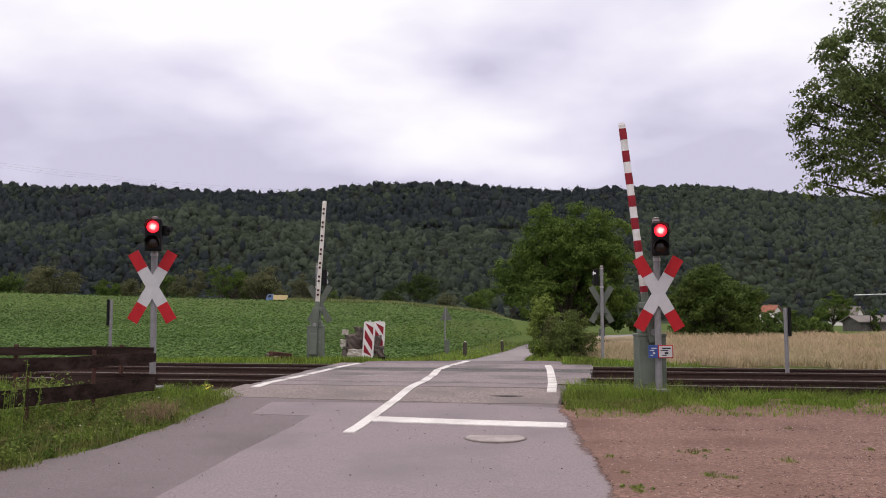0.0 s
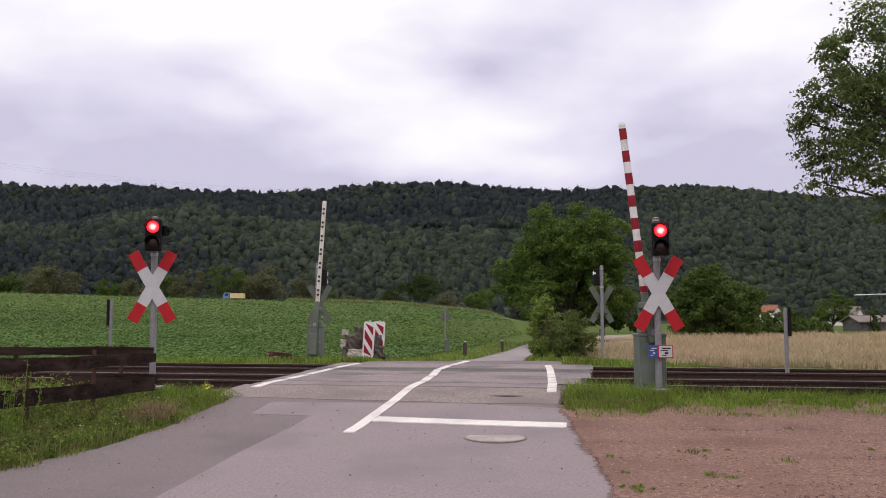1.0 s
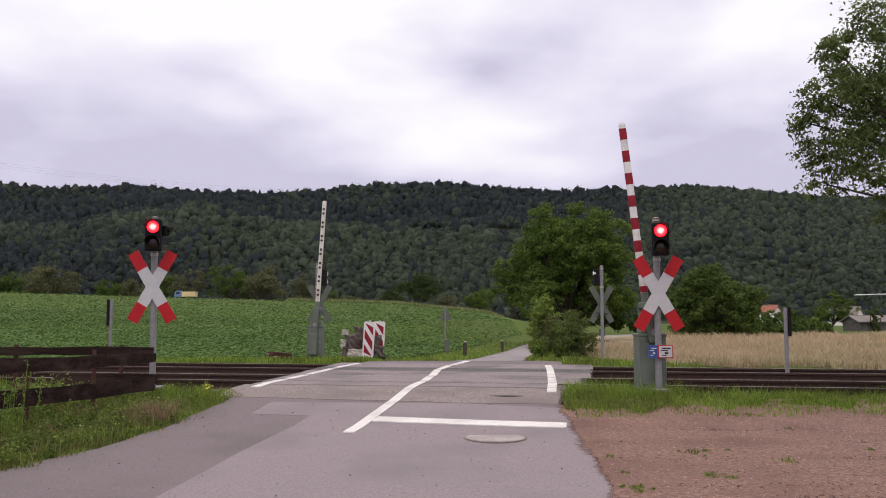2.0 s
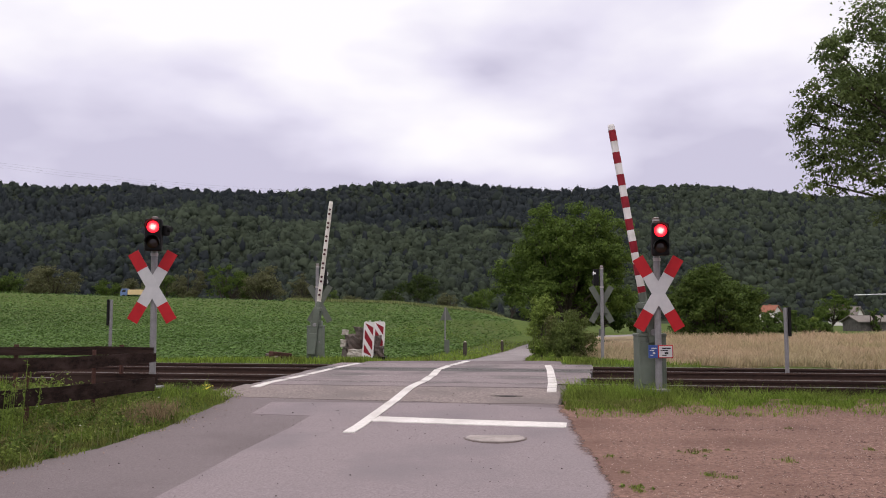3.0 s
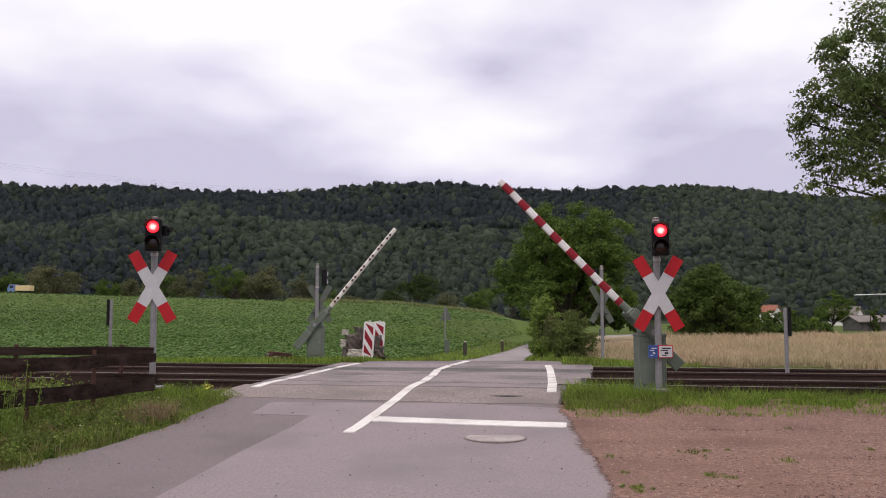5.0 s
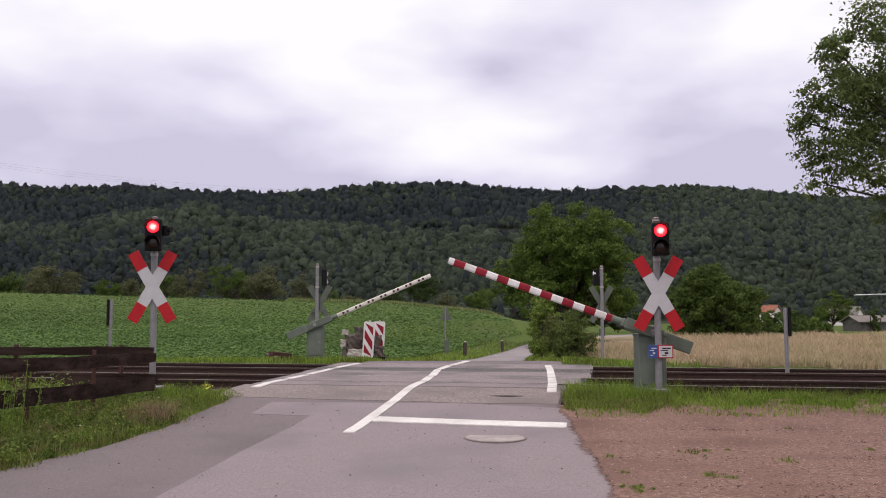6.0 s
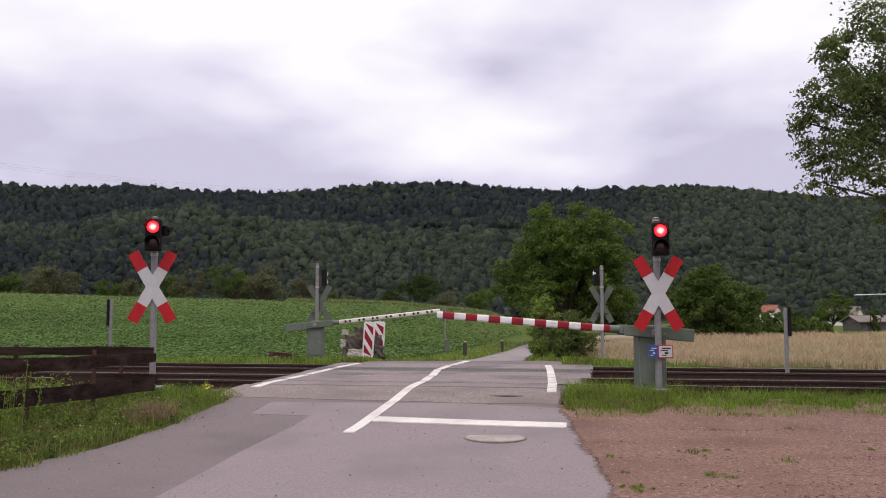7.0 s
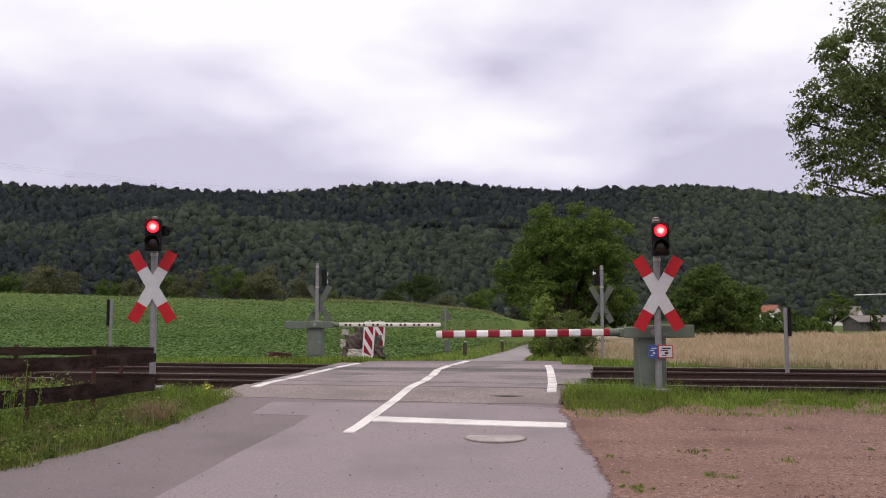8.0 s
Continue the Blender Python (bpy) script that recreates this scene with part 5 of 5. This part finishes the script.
def gravel_lot():
    ys = np.arange(2, 12.95, 0.07)
    xs = np.concatenate([np.linspace(0, 1, 30)])
    gy = np.repeat(ys[:, None], len(xs), 1)
    l = road_right(ys) + 0.02 + 0.012 * np.sin(ys * 2.7) + 0.01 * np.sin(ys * 7)
    gx = l[:, None] + (22 - l)[:, None] * xs ** 1.6
    gz = gravel_z(gx, gy) - 0.022 * (xs == 0)
    n, m = gx.shape
    idx = np.arange(n * m).reshape(n, m)
    f = np.stack([idx[:-1, :-1], idx[:-1, 1:], idx[1:, 1:], idx[1:, :-1]], -1).reshape(-1, 4)
    tagged(part("gravel_lot", mesh_np("gravel_lot", np.stack([gx, gy, gz], -1).reshape(-1, 3), f, True), M_GRAVEL), "flat lot of reddish brown gravel", "gravel", kind="structure")
    spill_strip()
    k = 13000
    x, y = rng.uniform(1.2, 9, k), rng.uniform(5.5, 13, k) 
    ok = x > road_right(y) - 0.05 + 0.45 * rng.uniform(0, 1, k) ** 2
    x, y = x[ok], y[ok]
    stones("gravel_stones", np.stack([x, y, gravel_z(x, y) + 0.002], -1), 0.003, 0.011, M_STONE, "scattered reddish and pale gravel stones", "gravel")
    # dark clods and larger stones in the wheel ruts
    k = 1500
    x = rng.uniform(1.8, 8, k)
    y = rng.choice([7.3, 7.7, 8.3, 8.9, 9.8, 10.6], k) + 0.05 * np.sin(x * 1.3) + rng.normal(0, 0.06, k)
    ok = np.sin(x * 2.3 + y * 1.7) + np.sin(x * 0.9 + y * 4) > 0.1
    x, y = x[ok], y[ok]
    stones("gravel_clods", np.stack([x, y, gravel_z(x, y)], -1), 0.006, 0.019, M_CLOD, "dark reddish clods in the gravel ruts", "gravel")
    # weeds on the gravel: low tufts and leafy rosettes
    spots = ((2.60, 9.2, 0.13), (2.75, 9.25, 0.08), (3.40, 8.7, 0.10), (4.06, 11.7, 0.06), (1.69, 8.25, 0.06), (2.48, 8.1, 0.12), (2.62, 8.0, 0.07), (1.66, 7.6, 0.08),
             (1.70, 9.0, 0.07), (4.2, 10.7, 0.06), (4.5, 9.3, 0.07), (3.0, 9.3, 0.03), (1.66, 7.45, 0.07))
    cx, cy, cr = (np.array(q) for q in zip(*spots))
    wx, wy, wh = tufts(cx, cy, cr, 0.02 + 0.30 * cr, 60)
    rx, ry = np.repeat(cx[[0, 2, 5, 7]], 5) + rng.normal(0, 0.07, 20), np.repeat(cy[[0, 2, 5, 7]], 5) + rng.normal(0, 0.07, 20)
    herb_cushions("gravel_rosettes", rx, ry, np.full(20, 0.035), np.full(20, 0.045), 26, 0.035, M_LEAF_BUSH, "small leafy weed rosettes on the gravel")
    fx, fy = clumped(9000, 1.75, 9.5, 11.5, 12.7, lambda a, b: a > road_right(b) + 0.05, 2.6, 0.7, 0.03)
    blades("grass_fringe", fx, fy, gravel_z(fx, fy), rng.uniform(0.015, 0.06, len(fx)), 0.008 * rng.uniform(0.6, 1.6, len(fx)), M_GRASS, "thin grass fringe creeping into the gravel", "grass", 0.9)
    blades("gravel_weeds", wx, wy, gravel_z(wx, wy) - 0.005, wh, 0.005 * rng.uniform(0.6, 1.6, len(wx)), M_HERBS, "small green weed tufts on the gravel", "weeds", 0.9)


def far_plants():
    # leafy crop on the rising field
    n = 200000
    v = rng.uniform(0, 1, n)
    y = 25.5 / (1 - v * (1 - 25.5 / 200))
    x = rng.uniform(-0.62, 0.16, n) * y - 2
    lane = road_left(np.minimum(y, 90)) - 1.9 - 0.012 * y
    ok = (x < lane) & (track_v(x, y) > 8.3)
    x, y = x[ok], y[ok]
    size = 0.085 + 0.0025 * y
    z = land(x, y) + rng.uniform(0.02, 0.22, len(x)) + 0.0006 * y
    a, b = random_axes(len(x), size * rng.uniform(0.7, 1.4, len(x)), size * rng.uniform(0.5, 0.9, len(x)))
    a[:, 2] *= 0.3
    b[:, 2] *= 0.3
    vv, f = cards(np.stack([x, y, z], -1), a, b)
    tagged(part("crop_field", mesh_np("crop_field", vv, f), M_CROP), "low leafy green crop on a rising field", "crop", kind="stuff")
    # ripe grain
    n = 92000
    v = rng.uniform(0, 1, n)
    y = 18.5 / (1 - v * (1 - 18.5 / 92))
    x = 4.2 + rng.uniform(0, 1, n) * (0.62 * y)
    ok = (x > road_right(np.minimum(y, 90)) + 2.3) & (track_v(x, y) > 6.9) & (x > 5.9 + 0.5 * np.sin(y * 1.3)) & ((y < 56) | (x > 0.232 * y))
    x, y = x[ok], y[ok]
    h = rng.uniform(0.42, 0.74, len(x)) * (0.4 + 0.6 * sstep(6.9, 11, track_v(x, y))) * (1 + 0.22 * np.sin(x * 0.9 + 1.7 * np.sin(y * 0.4)))
    blades("wheat_field", x, y, land(x, y), h, (0.010 + 0.0008 * y) * rng.uniform(0.6, 1.4, len(x)), M_WHEAT, "ripe straw-coloured wheat field behind the tracks", "wheat", 1.2)
    gu, gv = np.meshgrid(np.linspace(0, 1, 40), np.linspace(0, 1, 60))
    gx = 7.2 + 50 * gu ** 1.5 + 8 * gv
    start = TRACK_0.y + (8.0 - (gx - TRACK_0.x) * TV.x) / TV.y
    gy = start + (92 - start) * gv ** 1.5
    gz = land(gx, gy) + 0.12
    idx = np.arange(gx.size).reshape(gx.shape)
    f = np.stack([idx[:-1, :-1], idx[:-1, 1:], idx[1:, 1:], idx[1:, :-1]], -1).reshape(-1, 4)
    tagged(part("field_litter", mesh_np("field_litter", np.stack([gx, gy, gz], -1).reshape(-1, 3), f, True), M_STRAW), "straw litter between the wheat stalks", "straw", kind="structure")
    # rough grass behind the tracks and along the lane
    n = 22000
    y = 22 + 60 * rng.uniform(0, 1, n) ** 2
    x = np.where(rng.uniform(0, 1, n) < 0.55, road_left(y) - rng.uniform(0.05, 5.5, n) * (0.5 + y / 50), road_right(y) + rng.uniform(0.05, 2.6, n))
    ok = track_v(x, y) > 6.6
    x, y = x[ok], y[ok]
    blades("lane_grass", x, y, land(x, y) - 0.02, rng.uniform(0.04, 0.20, len(x)), 0.012 + 0.0006 * y, M_GRASS, "rough green grass beside the far lane", "grass", 0.6)
    n = 16000
    x = rng.uniform(-14, 6.2, n)
    y = TRACK_0.y + (rng.uniform(6.7, 8.6, n) - (x - TRACK_0.x) * TV.x) / TV.y
    ok = (x < road_left(y) - 0.1) | (x > road_right(y) + 0.1)
    x, y = x[ok], y[ok]
    blades("trackside_grass", x, y, land(x, y) - 0.02, rng.uniform(0.04, 0.16, len(x)), np.full(len(x), 0.022), M_GRASS, "rough grass strip behind the tracks", "grass", 0.6)
    n = 7000
    x = rng.uniform(-36, 22, n)
    y = 202 + rng.normal(0, 1.5, n)
    blades("crest_grass", x, y, land(x, y), rng.uniform(0.3, 1.0, n), np.full(n, 0.18), M_PALEGRASS, "pale green grass along the field's crest", "grass", 0.6)


def road_specks():
    """Loose grit and dark spots on the asphalt."""
    n = 260
    y = 6.2 + 8 * rng.uniform(0, 1, n)
    x = road_left(y) + (road_right(y) - road_left(y)) * rng.uniform(0.02, 0.98, n)
    stones("road_grit", np.stack([x, y, profile(y) + 0.008], -1), 0.003, 0.010, M_BALLASTSTONE, "dark grit on the asphalt", "grit")
    n = 160
    y = 7 + 7 * rng.uniform(0, 1, n)
    x = road_left(y) + np.abs(rng.normal(0, 0.18, n))
    stones("edge_grit", np.stack([x, y, profile(y) + 0.004], -1), 0.004, 0.014, M_STONE, "loose grit along the road's edge", "grit")


gravel_lot()
road_specks()
near_plants()
far_plants()

# ---- houses at the village edge ----
def build_house(m, w, d, wall_h, roof_h, label, roof, storeys=1, wall=None):
    h = thing("house", m, label, "house", "houses at the village edge")
    gable = [(-w / 2, -2.0), (w / 2, -2.0), (w / 2, wall_h), (0, wall_h + roof_h), (-w / 2, wall_h)]
    part("wall", slab(gable, d), wall or M_PLASTER, h)
    for s in (-1, 1):
        ang = math.atan2(roof_h, w / 2)
        ln = math.hypot(roof_h, w / 2) + 0.5
        bm = box(ln, d + 0.8, 0.16, (0, 0, 0), 0.02)
        cx, cz = s * (w / 4 + 0.1), wall_h + roof_h / 2 + 0.06
        part("roof", bm, roof, h, "", Matrix.Translation((cx, d / 2, cz)) @ Matrix.Rotation(s * ang, 4, "Y"))
    part("chimney", box(0.5, 0.5, 1.2, (w * 0.12, d * 0.6, wall_h + roof_h), 0.02), M_ROOF, h)
    for zz in range(storeys):
        for x in (-w * 0.25, w * 0.22):
            win = part("window", box(1.1, 0.10, 1.25, (0, 0, 0), 0.01), M_WHITE, h, "", pose(x, -0.02, 1.5 + 2.7 * zz))
            part("pane", box(0.9, 0.04, 1.05, (0, -0.05, 0)), M_GLASS, win)


build_house(pose(115, 300, -3.2, 0, 0, 30), 4.0, 6, 5.2, 2.2, "white plastered house with red tiled gable roof", M_ROOF, 1)
build_house(pose(117, 245, -3.0, 0, 0, 40), 4.2, 8, 4.2, 2.0, "white house with brown roof at the village edge", M_ROOF_GREY, 1)
build_house(pose(66.8, 143, -1.9, 0, 0, -90), 6, 18, 1.9, 0.9, "long low shed with grey-brown roof", M_ROOF_GREY, 0, M_CONCRETE)


def build_parked():
    """Small pale things under the trees at the wheat's edge."""
    c = thing("parked_car", pose(28.7, 88, -1.35, 0, 0, 8), "pale parked car half hidden behind wheat", "car")
    prof_pts = [(-2.1, 0.35), (2.1, 0.35), (2.1, 0.85), (1.3, 0.95), (0.7, 1.42), (-1.2, 1.45), (-1.9, 0.95), (-2.1, 0.9)]
    part("body", slab(prof_pts, 1.65, bevel=0.05), M_WHITE, c)
    part("side_window", slab([(-1.1, 0.98), (0.95, 0.98), (0.6, 1.34), (-1.05, 1.36)], 0.02), M_GLASS, c, "", pose(0, -0.015, 0))
    for x in (-1.3, 1.3):
        for y in (0.1, 1.55):
            wh = part("wheel", rod(0.32, (x, y - 0.1, 0.32), (x, y + 0.1, 0.32), seg=18, bevel=0.02), M_TYRE, c)


build_parked()

# ---- overhead line pole arm far right, lamp ----
def build_pipe_lamp():
    s = thing("street_lamp", pose(81, 150, -2.0), "pale long-armed street lamp by the far houses", "street lamp")
    part("pole", rod(0.07, (0, 0, -0.5), (0, 0, 6.9), 0.05, 8), M_GALV, s)
    part("arm", rod(0.10, (0, 0, 6.85), (-10.2, 0, 6.55), 0.08, 8), M_LAMPCAP, s)


build_pipe_lamp()


def build_cables():
    """Thin overhead wires far off on the left."""
    for k in range(3):
        bm = bmesh.new()
        pts = [Vector((-330 + 300 * i / 8, 480 + 60 * i / 8, 98 - 1.4 * k - 22 * i / 8 - 6 * math.sin(math.pi * i / 8))) for i in range(9)]
        for a, b in zip(pts, pts[1:]):
            rod(0.022, a, b, seg=5, bm=bm)
        tagged(part("power_cable", bm, M_BLACK), "thin dark overhead power cable against the clouds", "cable", "overhead cables")


build_cables()

# ---- clouds: a high closed cover that drifts slowly ----
def build_clouds():
    m = bpy.data.materials.new("layered_clouds")
    m.use_nodes = True
    t = m.node_tree
    n, l = t.nodes, t.links
    n.clear()
    out = n.new("ShaderNodeOutputMaterial")
    em = n.new("ShaderNodeEmission")
    tc = n.new("ShaderNodeTexCoord")

    def noise_at(scale, stretch, detail, shift):
        mp = n.new("ShaderNodeMapping")
        mp.inputs["Scale"].default_value = stretch
        mp.inputs["Location"].default_value = shift
        l.new(tc.outputs["Object"], mp.inputs[0])
        z = n.new("ShaderNodeTexNoise")
        z.inputs["Scale"].default_value, z.inputs["Detail"].default_value = scale, detail
        z.inputs["Roughness"].default_value, z.inputs["Distortion"].default_value = 0.42, 0.12
        l.new(mp.outputs[0], z.inputs["Vector"])
        return z.outputs["Fac"]

    a = noise_at(1 / 1250, (1, 1, 2.4), 4, CLOUD_SHIFT)
    b = noise_at(1 / 420, (1, 1, 2.2), 5, (400, 100, 90))
    ad = n.new("ShaderNodeMath")
    ad.operation = "MULTIPLY_ADD"
    ad.inputs[1].default_value = 0.22
    l.new(b, ad.inputs[0])
    l.new(a, ad.inputs[2])
    rp = n.new("ShaderNodeValToRGB")
    e = rp.color_ramp.elements
    e[0].position, e[0].color = 0.53, (0.61, 0.59, 0.735, 1)
    e[1].position, e[1].color = 0.83, (1.0, 0.99, 1.02, 1)
    mid = e.new(0.66)
    mid.color = (0.79, 0.77, 0.90, 1)
    # the cover thickens towards the horizon
    sx = n.new("ShaderNodeSeparateXYZ")
    l.new(tc.outputs["Object"], sx.inputs[0])
    lo = n.new("ShaderNodeMapRange")
    lo.inputs[1].default_value, lo.inputs[2].default_value, lo.inputs[3].default_value, lo.inputs[4].default_value = 480, 1300, -0.10, 0.215
    l.new(sx.outputs[2], lo.inputs[0])
    sm = n.new("ShaderNodeMath")
    l.new(ad.outputs[0], sm.inputs[0])
    l.new(lo.outputs[0], sm.inputs[1])
    # single heavier clouds in the cover: azimuth, elevation, half-widths in degrees, weight
    for az, el, wx, wz, weight in ((2.5, 15.8, 8.5, 3.6, -0.20), (-14.5, 15.2, 5.0, 2.2, -0.07), (-20, 18.5, 9, 3, 0.06), (6, 12.0, 9, 1.5, 0.05)):
        mp = n.new("ShaderNodeMapping")
        mp.vector_type = "TEXTURE"
        a_, e_ = radians(az), radians(el)
        mp.inputs["Location"].default_value = (4000 * math.cos(e_) * math.sin(a_), 4000 * math.cos(e_) * math.cos(a_), 4000 * math.sin(e_))
        mp.inputs["Scale"].default_value = (70 * wx, 3000, 70 * wz)
        l.new(tc.outputs["Object"], mp.inputs[0])
        g = n.new("ShaderNodeTexGradient")
        g.gradient_type = "QUADRATIC_SPHERE"
        l.new(mp.outputs[0], g.inputs[0])
        mm = n.new("ShaderNodeMath")
        mm.operation = "MULTIPLY_ADD"
        mm.inputs[1].default_value = weight
        l.new(g.outputs["Fac"], mm.inputs[0])
        l.new(sm.outputs[0], mm.inputs[2])
        sm = mm
    l.new(sm.outputs[0], rp.inputs[0])
    l.new(rp.outputs[0], em.inputs[0])
    em.inputs[1].default_value = 1.0
    l.new(em.outputs[0], out.inputs[0])
    rows, k = 14, 96
    v, f = [], []
    for i in range(rows + 1):
        el = radians(-1.5 + 36 * i / rows)
        for j in range(k):
            az = math.tau * j / k
            v.append((4000 * math.cos(el) * math.cos(az), 4000 * math.cos(el) * math.sin(az), 4000 * math.sin(el)))
    for i in range(rows):
        for j in range(k):
            f.append((i * k + j, (i + 1) * k + j, (i + 1) * k + (j + 1) % k, i * k + (j + 1) % k))
    return tagged(part("backdrop_clouds", mesh_np("backdrop_clouds", v, f, True), m), "grey and white layered overcast clouds", "sky", kind="structure")


CLOUD_SHIFT = (0, 0, 0)
clouds = build_clouds()

# ---- lorry on the road behind the crest ----
def build_lorry():
    t = thing("lorry", pose(0, 0, 0), "small lorry with blue cab and yellow-brown box", "lorry")
    part("cab", slab([(-3.0, 0.5), (-1.25, 0.5), (-1.25, 2.3), (-2.55, 2.3), (-2.95, 1.5)], 2.0, bevel=0.06), M_TRUCKBLUE, t, "blue cab")
    part("windscreen", slab([(-2.5, 1.45), (-1.6, 1.45), (-1.6, 2.1), (-2.3, 2.1)], 0.03), M_GLASS, t, "", pose(0, -0.03, 0))
    part("box", box(3.5, 2.1, 1.25, (0.68, 1.0, 1.45), 0.04), M_TRUCKBOX, t, "yellow-brown load box")
    part("chassis", box(5.0, 1.6, 0.3, (-0.2, 1.0, 0.6), 0.02), M_BLACK, t)
    for x in (-2.1, 1.6):
        for y in (0.1, 1.9):
            part("wheel", rod(0.42, (x, y - 0.12, 0.42), (x, y + 0.12, 0.42), seg=18, bevel=0.03), M_TYRE, t)
    return t


lorry = build_lorry()


def motions():
    """All that moves: the two booms, the lorry and the cloud cover."""
    # degrees that each boom still stands above level
    right = [(0.0, 83.4), (1.7, 83.4), (2.1, 83.4), (2.5, 82.9), (2.8, 81.8), (3.0, 80.4), (3.5, 75.7), (4.0, 68.2), (4.5, 58.1), (4.7, 53.4), (5.2, 40.2),
             (5.8, 24.2), (6.0, 19.7), (6.5, 10.3), (7.0, 4.7), (7.5, 1.2), (8.0, -0.6)]
    left = [(0.0, 86.6), (1.7, 86.6), (2.1, 86.6), (2.5, 86.0), (2.8, 84.8), (3.0, 83.6), (3.5, 79.4), (4.0, 72.9), (4.5, 63.3), (4.7, 58.6), (5.2, 45.0),
            (5.8, 28.0), (6.0, 23.3), (6.5, 13.2), (7.0, 6.5), (7.5, 1.9), (8.0, 0.0)]
    walk(boom_r, [(t, pose(0, 0, 0.91, 0, a, 0)) for t, a in right])
    walk(boom_l, [(t, pose(0, 0, 0.91, 0, -a, 0)) for t, a in left])
    drive = []
    for t in np.arange(0, 8.01, 0.5):
        x = float(np.interp(t, [0, 1.5, 3.5, 4.5, 8.0], [-44.1, -59.2, -82.5, -94.1, -134.7]))
        y = float(np.interp(t, [0, 1.5, 3.5, 4.5, 8.0], [232, 223, 212, 206, 203]))
        drive.append((t, pose(x, y, float(land(x, y + 1)) - 0.25, 0, 0, 0)))
    walk(lorry, drive)
    walk(clouds, [(t, pose(0, 0, 0, 0, 0, -0.16 * t)) for t in (0.0, 4.0, 8.0)])


motions()
